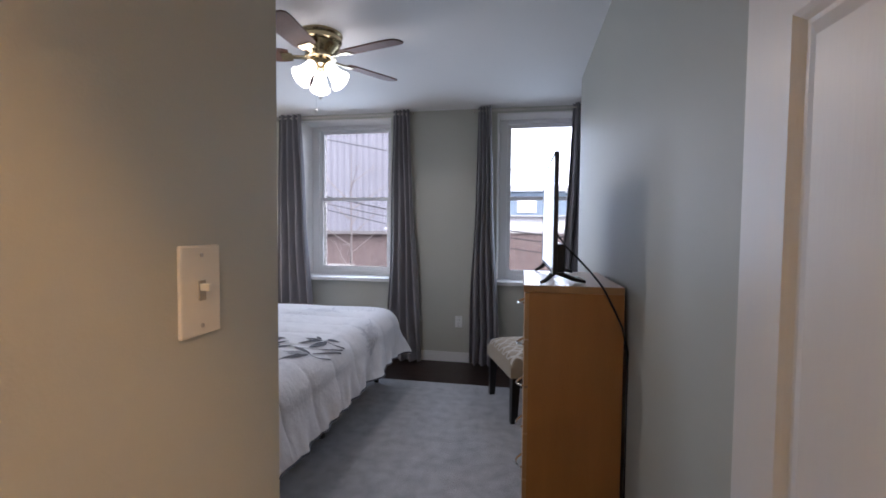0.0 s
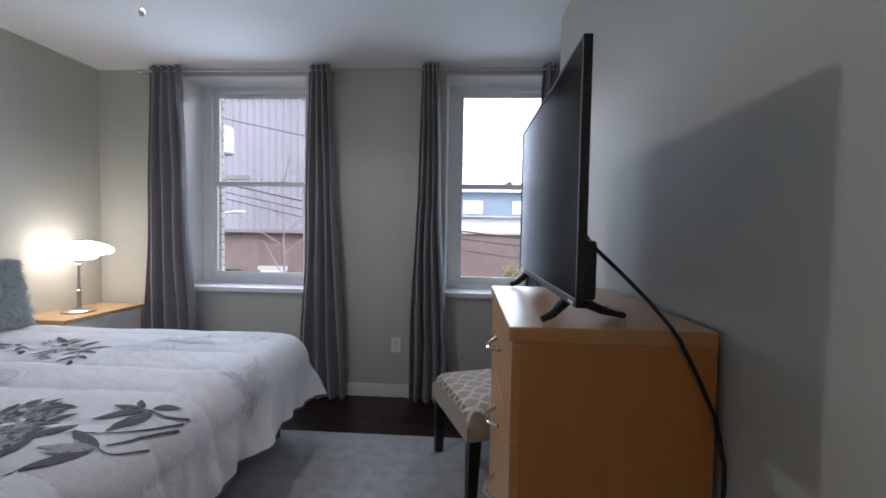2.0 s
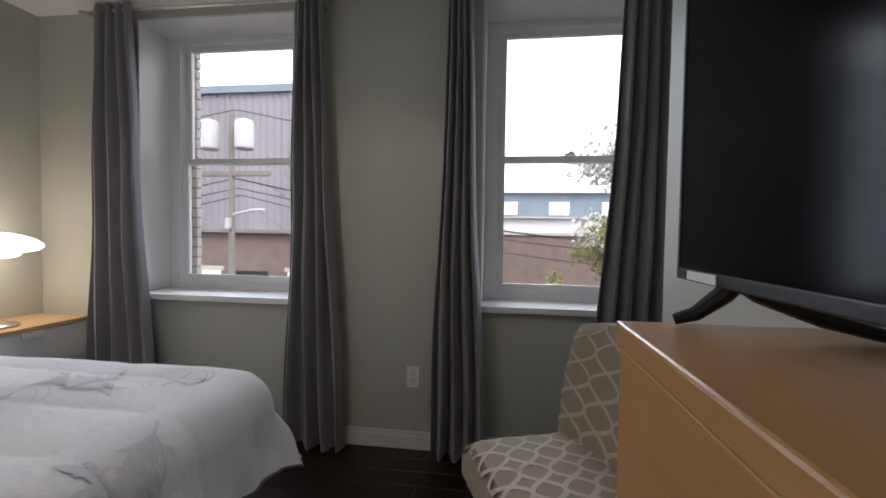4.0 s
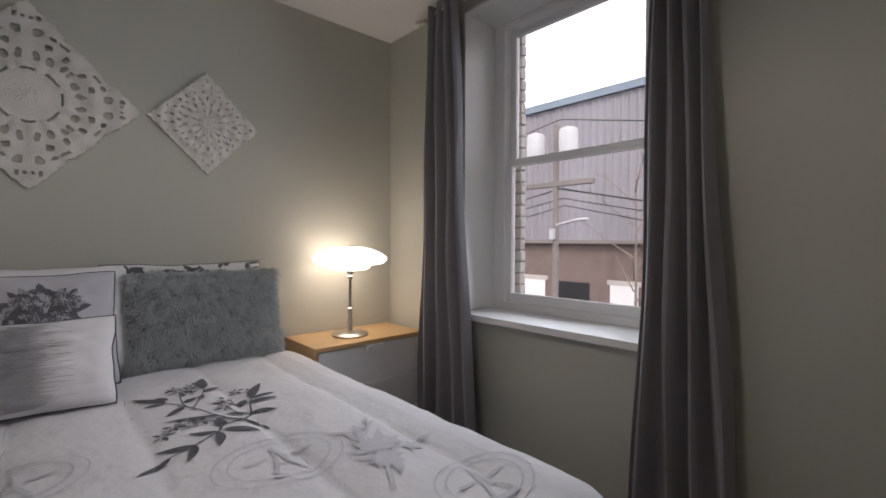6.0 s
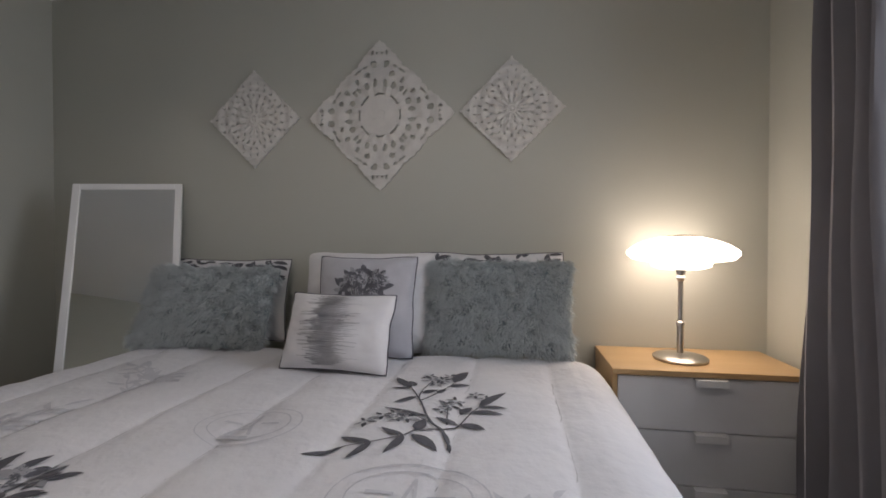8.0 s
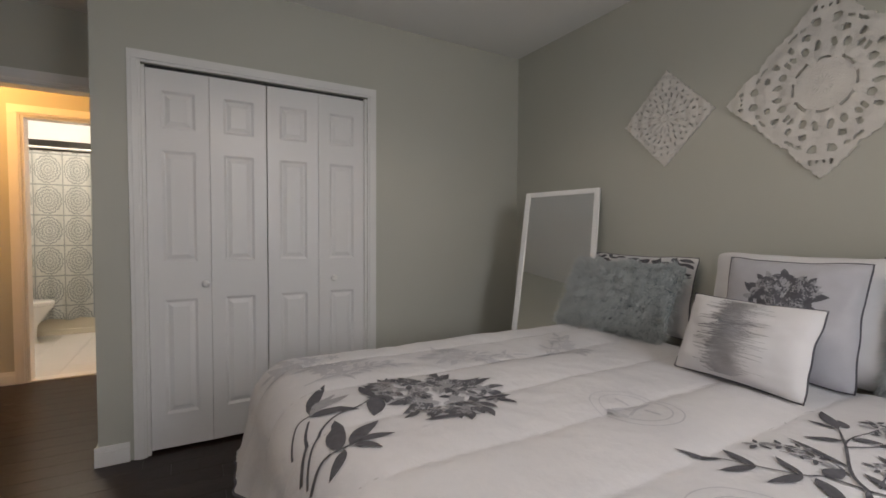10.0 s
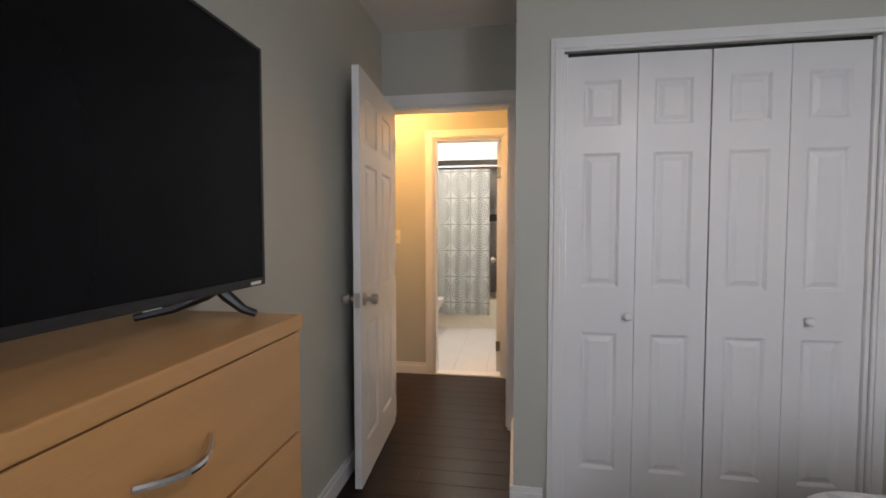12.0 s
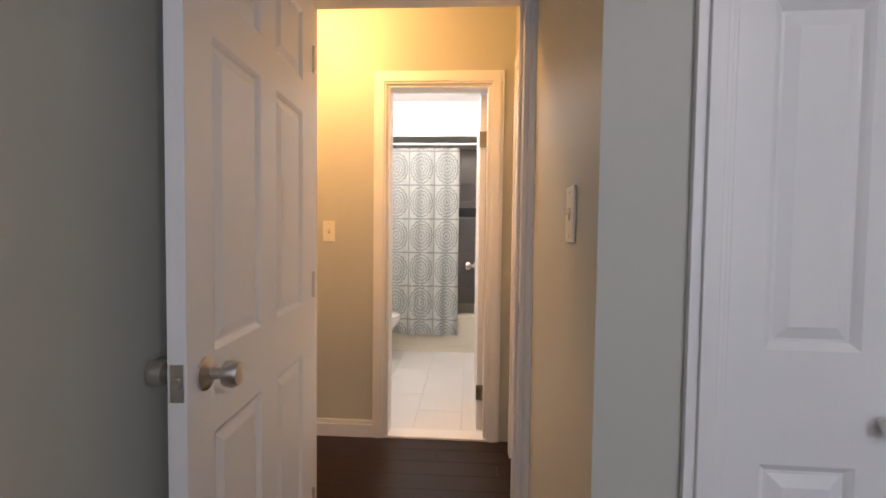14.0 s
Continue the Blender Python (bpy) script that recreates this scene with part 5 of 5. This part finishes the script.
for i in range(5):
    m = pose(0, 0, -0.116, 0, 0, -16 + 72 * i)
    arm = boxes((0.07, 0.19, -0.014, 0.014, -0.004, 0.004), (0.15, 0.21, -0.035, 0.035, -0.005, 0.001), bevel=0.002)
    bmesh.ops.transform(arm, matrix=m @ pose(0, 0, 0, 10, 0, 0), verts=arm.verts)
    part("blade_arm", arm, BRASS, fan)
    n = 12
    bm = bmesh.new()
    outline = [(0.17, -0.050), (0.20, -0.058), (0.45, -0.066), (0.50, -0.062), (0.522, -0.045), (0.528, 0.0), (0.522, 0.045), (0.50, 0.062), (0.45, 0.066), (0.20, 0.058), (0.17, 0.050)]
    lo = [bm.verts.new((x, y, 0.001)) for x, y in outline]
    hi = [bm.verts.new((x, y, 0.008)) for x, y in outline]
    for k in range(len(outline)):
        bm.faces.new((lo[k], lo[(k + 1) % len(outline)], hi[(k + 1) % len(outline)], hi[k]))
    bm.faces.new(lo[::-1])
    bm.faces.new(hi)
    bmesh.ops.transform(bm, matrix=m @ pose(0, 0, 0, 10, 0, 0), verts=bm.verts)
    part("blade", bm, WALNUT, fan)
for i in range(3):
    m = pose(0, 0, -0.158, 0, 0, 237 + 120 * i) @ pose(0.046, 0, 0.005, 0, -44, 0)
    part("shade", lathe([(0.022, 0.0), (0.030, -0.012), (0.033, -0.04), (0.039, -0.075), (0.050, -0.102), (0.058, -0.112), (0.053, -0.110), (0.040, -0.08), (0.012, -0.05)], 24, (0, 0, 0), m), FANGLOW, fan, "lit frosted bell shade", smooth=True)
    part("socket", lathe([(0.026, -0.002), (0.026, 0.022), (0.018, 0.032)], 16, (0, 0, 0), m), BRASS, fan, smooth=True)
for dx, ln in ((-0.012, 0.165), (0.014, 0.10)):
    part("pull_chain", tube([(dx, -0.03, -0.154), (dx, -0.03, -0.20 - ln)], 0.0014, 6), CHROME, fan)
    part("pull_knob", lathe([(0.002, 0.012), (0.008, 0.006), (0.010, -0.002), (0.006, -0.010), (0.001, -0.012)], 12, (dx, -0.03, -0.20 - ln - 0.010)), PORCELAIN, fan, "small white pull knob", smooth=True)

structure("trim_strike_plate", box(BD[0] + 0.0175, BD[0] + 0.020, DY - 0.04, DY - 0.01, 0.895, 0.965, 0.001), NICKEL, "nickel strike plate in the door jamb")

# ---- hall lamp and bathroom ----
hl = thing("ceiling_light", (0.76, 0.45, H), "flush brass hall ceiling light with a bare bulb", "ceiling light")
part("canopy", lathe([(0.07, 0.0), (0.07, -0.012), (0.03, -0.03), (0.022, -0.06)], 24), BRASS, hl, smooth=True)
# unseen fixture, added to go with the extra bathroom lamp
bl2 = thing("ceiling_light", (0.55, -0.95, H), "unseen flush chrome ceiling light added in the bathroom", "ceiling light")
part("canopy", lathe([(0.09, 0.0), (0.09, -0.012), (0.03, -0.03), (0.022, -0.08)], 24), CHROME, bl2, smooth=True)

# the tub's yellowish tint is warm light held in its material
tub = thing("bathtub", (0.46, -2.36, 0), "white alcove bathtub behind the shower curtain, warm light put into its colour", "bathtub")
part("apron", box(-0.788, 0.788, 0.345, 0.378, 0.0, 0.36, 0.012), WARMLIT, tub)
part("rim", boxes((-0.788, 0.788, 0.29, 0.385, 0.345, 0.385), (-0.788, 0.788, -0.378, -0.29, 0.345, 0.385), (-0.788, -0.70, -0.29, 0.29, 0.345, 0.385), (0.70, 0.788, -0.29, 0.29, 0.345, 0.385), bevel=0.010), WARMLIT, tub)
part("basin", boxes((-0.70, 0.70, -0.29, 0.29, 0.03, 0.06), (-0.72, -0.70, -0.30, 0.30, 0.03, 0.36), (0.70, 0.72, -0.30, 0.30, 0.03, 0.36), (-0.70, 0.70, 0.29, 0.31, 0.03, 0.36), (-0.70, 0.70, -0.31, -0.29, 0.03, 0.36)), WARMLIT, tub)
part("kick", box(-0.788, 0.788, 0.378, 0.390, 0.0, 0.06, 0.004), WARMLIT, tub, "tub skirt edge, warm light put into its colour")


def shower_cloth(u, v):
    k = u * 9
    x = 0.005 + 1.215 * u
    return (x - 0.6, 0.018 * math.sin(2 * math.pi * k + 0.5 * math.sin(5 * v)) * (0.6 + 0.5 * v) + 0.01 * v, 2.03 - 1.85 * v + 0.012 * math.sin(2 * math.pi * k * 0.5) * v)


sc = thing("shower_curtain", (0.6, -1.945, 0), "cream shower curtain printed with grey-green ring medallions", "shower curtain")
part("cloth", sheet(shower_cloth, 108, 16, 0.002), MEDALLION, sc, smooth=True)
for i in range(10):
    m = lathe([(0.020, -0.0015), (0.022, 0.0), (0.020, 0.0015), (0.018, 0.0)], 14, (-0.52 + 0.122 * i, 0, 2.052), pose(0, 0, 0, 0, 90, 0))
    part("ring", m, CHROME, sc)
sr = thing("shower_rod", (0.46, -1.945, 2.068), "white shower curtain rod across the bathtub", "shower rod")
part("pole", tube([(-0.787, 0, 0), (0.787, 0, 0)], 0.0125, 14), TRIM, sr, smooth=True)
for s in (-1, 1):
    part("flange", lathe([(0.03, 0), (0.03, 0.008), (0.016, 0.02)], 18, (s * 0.789, 0, 0), pose(0, 0, 0, 0, -90 * s, 0)), TRIM, sr, smooth=True)

# tiled tub surround: back wall and tap end
structure("wall_bath_backer", box(-0.328, 1.248, -2.7395, -2.728, 0.36, 2.158), GROUT, "grout behind the tub wall tiles")
structure("wall_bath_end_backer", box(-0.3295, -0.318, -2.726, -1.96, 0.36, 2.158), GROUT, "grout behind the tap-end tiles")
back_tiles = thing("wall_bath_tiles", (0, -2.728, 0), "warm grey tiled tub surround", "tiled wall", kind="structure")
tile_mesh = mesh_of("tile", box(-0.148, 0.148, 0.0, 0.006, -0.098, 0.098, 0.0015, 1), TILEGREY)
for r in range(9):
    for c in range(5):
        x, z = -0.16 + 0.30 * c + (0.15 if r % 2 else 0), 0.46 + 0.20 * r
        if 1.38 < z < 1.50 or x > 1.09:
            continue
        t = new("tile", tile_mesh)
        t.parent = back_tiles
        t.location = (x, 0, z)
end_mesh = mesh_of("tile", box(0.0, 0.006, -0.148, 0.148, -0.098, 0.098, 0.0015, 1), TILEGREY)
end_tiles = thing("wall_bath_end_tiles", (-0.318, 0, 0), "warm grey tiled tap-end wall", "tiled wall", kind="structure")
for r in range(9):
    for c in range(2):
        t = new("tile", end_mesh)
        t.parent = end_tiles
        t.location = (0, -2.56 + 0.30 * c, 0.46 + 0.20 * r)
structure("trim_mosaic", box(-0.31, 1.24, -2.728, -2.720, 1.385, 1.485, 0.001), MOSAIC, "dark mosaic tile band")

sh = thing("shower_fixture", (-0.312, -2.40, 1.80), "chrome shower head on a bent arm", "shower head")
part("arm", tube([(0.0, 0, 0.10), (0.05, 0, 0.105), (0.10, 0, 0.08), (0.14, 0, 0.04)], 0.010, 10), CHROME, sh, smooth=True)
part("head", lathe([(0.012, 0.0), (0.020, -0.03), (0.026, -0.08), (0.045, -0.10), (0.045, -0.112), (0.01, -0.114)], 20, (0.13, 0, 0.05), pose(0, 0, 0, 0, 40, 0)), CHROME, sh, smooth=True)
for z, nm in ((0.75, "valve"), (0.46, "spout")):
    v = thing("bath_" + nm, (-0.312, -2.40, z), "chrome bath " + nm + " on the tap-end wall", "bath tap")
    part("plate", lathe([(0.045, 0), (0.045, 0.006), (0.02, 0.02)], 20, (0, 0, 0), pose(0, 0, 0, 0, 90, 0)), CHROME, v, smooth=True)
    part("body", tube([(0.0, 0, 0), (0.09, 0, 0), (0.13, 0, -0.012)], [0.018, 0.018, 0.016], 14), CHROME, v, smooth=True)

wc = thing("toilet", (0.79, -1.62, 0), "white porcelain toilet with its lid closed", "toilet", rz=0)


def oval(rx, ry, z, cx=0.0, n=24):
    return [(cx + rx * math.cos(2 * math.pi * k / n), ry * math.sin(2 * math.pi * k / n), z) for k in range(n)]


def loft(rings):
    bm = bmesh.new()
    rr = [[bm.verts.new(p) for p in r] for r in rings]
    n = len(rr[0])
    for a, b in zip(rr, rr[1:]):
        for k in range(n):
            bm.faces.new((a[k], a[(k + 1) % n], b[(k + 1) % n], b[k]))
    bm.faces.new(rr[0][::-1])
    bm.faces.new(rr[-1])
    return bm


part("bowl", loft([oval(0.15, 0.10, 0.0, 0.02), oval(0.13, 0.085, 0.06, 0.02), oval(0.12, 0.085, 0.18, 0.0), oval(0.18, 0.14, 0.30, -0.02), oval(0.225, 0.175, 0.37, -0.03), oval(0.23, 0.18, 0.395, -0.03)]), PORCELAIN, wc, smooth=True)
part("seat", loft([oval(0.235, 0.185, 0.397, -0.03), oval(0.237, 0.187, 0.41, -0.03), oval(0.23, 0.18, 0.418, -0.03)]), PORCELAIN, wc, smooth=True)
part("lid", loft([oval(0.235, 0.185, 0.420, -0.03), oval(0.235, 0.185, 0.432, -0.03), oval(0.20, 0.15, 0.440, -0.03)]), PORCELAIN, wc, smooth=True)
part("tank", box(0.20, 0.40, -0.21, 0.21, 0.36, 0.72, 0.02), PORCELAIN, wc)
part("tank_lid", box(0.19, 0.41, -0.22, 0.22, 0.72, 0.755, 0.01), PORCELAIN, wc)

# ---- outside ----
ground = structure("ground", box(-300, 300, -300, 700, -3.3, -3.2), ASPHALT, "street and yards below the windows")
# painted brick at the outer window jambs
for name, x0, s in (("wall_jamb_bricks_a", W1[0], 1), ("wall_jamb_bricks_b", W2[0], 1)):
    j = thing(name, (x0, OUT, WZ0), "white painted brick beside the window outside", "brick wall", kind="structure")
    part("mortar", box(-0.25, 0.080, 0.002, 0.040, -0.1, 1.7), MORTAR, j)
    bmesh_brick = mesh_of("brick", box(-0.26, 0.088, 0.0, 0.045, 0.004, 0.061, 0.003, 1), PAINTBRICK)
    for i in range(25):
        b = new("brick", bmesh_brick)
        b.parent = j
        b.location = (0.002 * ((i * 7) % 3), 0.0, -0.06 + 0.068 * i)

# warehouse across the street: brick below, corrugated metal above
FYW = 17.3
wh = thing("warehouse", (-14, FYW, -3.2), "weathered warehouse with a brick base and corrugated metal upper wall", "building")
part("brick_base", boxes((-16, 11.2, 0, 6.0, 0, 4.45)), BRICK, wh, "worn red brick base")
bm = bmesh.new()
n = 420
prev = None
for i in range(n + 1):
    x = -16 + 27.2 * i / n
    y = -0.10 - (0.05 if (i // 2) % 2 else 0.0)
    q = (bm.verts.new((x, y, 4.40)), bm.verts.new((x, y, 9.1)))
    if prev:
        bm.faces.new((prev[0], q[0], q[1], prev[1]))
    prev = q
part("metal_wall", bm, CORRUGATED, wh, "rust-streaked corrugated metal")
part("upper_body", boxes((-16, 11.2, 0.0, 6.0, 4.45, 9.1)), CORRUGATED, wh)
part("roof_edge", boxes((-16.1, 11.3, -0.25, 6.1, 9.1, 9.35)), BLUEROOF, wh, "blue-grey roof edge")
part("ledge", boxes((-16, 11.2, -0.22, 0, 4.33, 4.45)), POLEWOOD, wh)
for x in (-3.4, 0.1, 3.6, 7.0):
    w = part("window", boxes((x - 0.45, x + 0.45, -0.05, 0.02, 1.7, 3.0)), WHITEWALL, wh, "boarded white window")
    part("lintel", boxes((x - 0.55, x + 0.55, -0.06, 0.02, 3.0, 3.15)), CONCRETE, w)
for x in (-1.6, 5.2):
    part("doorway", boxes((x - 0.6, x + 0.6, -0.03, 0.02, 0.9, 3.0)), BLACK, wh)
part("frieze", boxes((-16, 11.2, -0.05, 0, 0.0, 1.55)), CONCRETE, wh, "pale plastered foot of the wall")

yard = thing("brick_wall", (6, 19.5, -3.2), "low red brick yard wall with a pale plastered base", "wall")
part("brickwork", boxes((-8.6, 16, 0, 0.4, 1.9, 4.4)), BRICK, yard)
part("base", boxes((-8.6, 16, -0.04, 0.44, 0, 1.9)), CONCRETE, yard, "pale plaster base")
part("coping", boxes((-8.7, 16, -0.08, 0.48, 4.4, 4.5)), CONCRETE, yard)
white = thing("white_building", (8, 30, -3.2), "long low white building beyond the yard wall", "building")
part("wall", boxes((-16, 22, 0, 8, 0, 5.4)), WHITEWALL, white)
part("roof", boxes((-16.2, 22.2, -0.3, 8.2, 5.4, 5.5)), GALV, white)
depot = thing("blue_building", (10, 44, -3.2), "blue-grey depot building with a pale roof band", "building")
part("wall", boxes((-26, 30, 0, 8, 0, 8.2)), BLUEROOF, depot)
part("roof", boxes((-26.4, 30.4, -0.5, 8.4, 8.2, 8.7)), WHITEWALL, depot)
for i in range(9):
    part("window", boxes((-20 + 4.6 * i, -18.2 + 4.6 * i, -0.08, 0.02, 6.2, 7.4)), WHITEWALL, depot)

pole = thing("utility_pole", (-6.05, 12.0, -3.2), "weathered wooden utility pole with transformers and crossarms", "utility pole")
part("mast", tube([(0, 0, 0), (0, 0, 6.95)], [0.085, 0.06], 12), POLEWOOD, pole, smooth=True)
for z in (5.6,):
    part("crossarm", box(-0.9, 0.9, -0.06, 0.06, z, z + 0.11, 0.01), POLEWOOD, pole)
for x in (-0.42, 0.40):
    part("transformer", lathe([(0.17, 0), (0.20, 0.03), (0.20, 0.55), (0.17, 0.62), (0.05, 0.66)], 18, (x, -0.16, 6.15)), GALV, pole, "pale grey transformer can", smooth=True)
part("street_arm", tube([(0, 0, 4.75), (0.7, -0.3, 4.85), (1.0, -0.4, 4.85)], 0.03, 8), GALV, pole)
part("arm_box", box(-0.05, 0.05, -0.18, -0.08, 4.45, 4.68, 0.01), GALV, pole)
conduit = thing("vent_pipe", (-4.6, 16.4, -3.2), "thin white standpipe in front of the warehouse", "pipe")
part("tube", tube([(0, 0, 0), (0, 0, 4.9)], 0.06, 10), WHITEWALL, conduit, smooth=True)
part("arm", tube([(-0.35, 0, 4.55), (0.35, 0, 4.55)], 0.04, 8), WHITEWALL, conduit)
for k, (z0, z1, dy) in enumerate(((5.55, 4.9, 0), (5.35, 4.75, 0.1), (5.2, 4.2, 0.2), (7.05, 6.6, 0))):
    cb = thing("overhead_cable", (-5.95, 12.0 + dy, -3.2), "black overhead cable sagging along the street", "cable", "street cables")
    pts = [(18 * i / 24, 1.5 * i / 24, z0 + (z1 - z0) * i / 24 - 1.0 * math.sin(math.pi * i / 24)) for i in range(25)]
    part("wire", tube(pts, 0.011 if k else 0.016, 6), BLACK, cb)
    cb2 = thing("overhead_cable", (-5.95, 12.0 + dy, -3.2), "black overhead cable sagging along the street", "cable", "street cables")
    pts = [(-14 * i / 20, -0.6 * i / 20, z0 + (z1 - z0) * i / 20 - 0.7 * math.sin(math.pi * i / 20)) for i in range(21)]
    part("wire", tube(pts, 0.011, 6), BLACK, cb2)


def tree(name, at, height, spread, seed, leaf_mat, leaf_n, size, label, category, base=0.35, limbs=9, thin=1.0):
    rnd = random.Random(seed)
    t = thing(name, at, label, category)
    bm = bmesh.new()
    tips = []
    bm_tube(bm, [(0, 0, 0), (0.05, 0.03, height * base), (0.0, 0.08, height * 0.75), (0.05, 0, height * 0.95)], [0.12 * thin, 0.09 * thin, 0.05 * thin, 0.015 * thin], 9)
    for i in range(limbs):
        z0 = height * (base + (0.85 - base) * i / limbs)
        a = i * 2.4 + rnd.uniform(-0.4, 0.4)
        ln = spread * (1.05 - 0.5 * abs(i / limbs - 0.35)) * rnd.uniform(0.8, 1.1)
        p1 = Vector((math.cos(a) * ln * 0.5, math.sin(a) * ln * 0.5, z0 + ln * 0.35))
        p2 = Vector((math.cos(a) * ln, math.sin(a) * ln, z0 + ln * 0.75))
        bm_tube(bm, [(0, 0, z0), p1, p2], [0.05 * thin, 0.03 * thin, 0.008 * thin], 7)
        tips += [p1.lerp(p2, s) for s in (0.1, 0.4, 0.7, 1.0)] + [p1 * 0.7 + Vector((0, 0, z0 * 0.3))]
        for k in range(4):
            b = a + rnd.uniform(-1.2, 1.2)
            q0 = p1.lerp(p2, rnd.uniform(0, 0.9))
            q1 = q0 + Vector((math.cos(b), math.sin(b), rnd.uniform(0.1, 0.9))) * spread * rnd.uniform(0.25, 0.5)
            bm_tube(bm, [q0, q0.lerp(q1, 0.5) + Vector((0, 0, 0.04)), q1], [0.018 * thin, 0.012 * thin, 0.005 * thin], 5)
            tips += [q1, q0.lerp(q1, 0.6)]
    part("trunk", bm, BARK, t, smooth=True)
    verts, faces = [], []
    for _ in range(leaf_n):
        c = rnd.choice(tips) + Vector((rnd.gauss(0, 1), rnd.gauss(0, 1), rnd.gauss(0, 0.9))) * spread * 0.085
        n = Vector((rnd.gauss(0, 1), rnd.gauss(0, 1), rnd.gauss(0, 1) + 0.4)).normalized()
        a = n.orthogonal().normalized()
        b = n.cross(a)
        s = size * rnd.uniform(0.6, 1.3)
        k = len(verts)
        verts += [tuple(c + a * s), tuple(c + b * s * 0.6 + n * s * 0.2), tuple(c - a * s), tuple(c - b * s * 0.6 + n * s * 0.2)]
        faces.append((k, k + 1, k + 2, k + 3))
    me = bpy.data.meshes.new("crown")
    me.from_pydata(verts, [], faces)
    me.materials.append(leaf_mat)
    ob = new("crown", me)
    ob.parent = t
    tagged(ob, kind="stuff")
    return t


tree("flowering_tree", (3.35, 9.6, -3.2), 7.0, 1.75, 3, BLOSSOM, 30000, 0.045, "white blossoming pear tree outside the window", "tree")
tree("flowering_tree", (4.6, 11.0, -3.2), 7.6, 1.9, 6, BLOSSOM, 18000, 0.045, "white blossoming pear tree outside the window", "tree")
tree("shrub", (1.65, 10.2, -3.2), 5.2, 0.95, 4, LEAFGREEN, 5200, 0.035, "yellow-green budding shrub below the blossom", "shrub", base=0.25, limbs=8)
tree("bare_tree", (-6.2, 16.2, -3.2), 7.6, 1.5, 9, BARK, 60, 0.02, "bare street tree in front of the warehouse", "tree", limbs=12, thin=0.45)

# ---- bathroom floor tiles and wood planks ----
bt_mesh = mesh_of("tile", box(-0.149, 0.149, -0.299, 0.299, 0.0, 0.008, 0.0012, 1), TILEWHITE)
half_mesh = mesh_of("tile", box(-0.149, 0.149, -0.149, 0.149, 0.0, 0.008, 0.0012, 1), TILEWHITE)
for i in range(6):
    yt = HY - 0.105
    for j in range(5):
        short = i % 2 and j == 0
        ln = 0.30 if short else 0.60
        if yt - ln > -2.70:
            t = new("tile", half_mesh if short else bt_mesh)
            t.parent = bathfloor
            t.location = (-0.22 + 0.30 * i, yt - ln / 2, -0.008)
        yt -= ln
plank_w = 0.127
lengths = (0.95, 1.15, 1.35)
plank_mesh = {}


def plank_of(ln):
    ln = round(ln, 2)
    if ln not in plank_mesh:
        plank_mesh[ln] = mesh_of("plank", box(0.0005, ln - 0.0005, 0.0005, plank_w - 0.0005, -0.012, 0.0, 0.0010, 1), FLOOR)
    return plank_mesh[ln]


rnd = random.Random(77)
y, row = HY, 0
while y < NY - 0.001:
    lo, hi = (-0.5, 1.9) if y < 0.80 else (WX, 0.90)
    x = WX - 0.2 - rnd.uniform(0, 0.9)
    while x < 1.95:
        ln = rnd.choice(lengths)
        a, b = max(x, lo), min(x + ln, hi)
        if b - a > 0.04:
            p = new("plank", plank_of(b - a))
            p.parent = floor
            p.location = (a, y, 0.0)
        x += ln
    y += plank_w
    row += 1
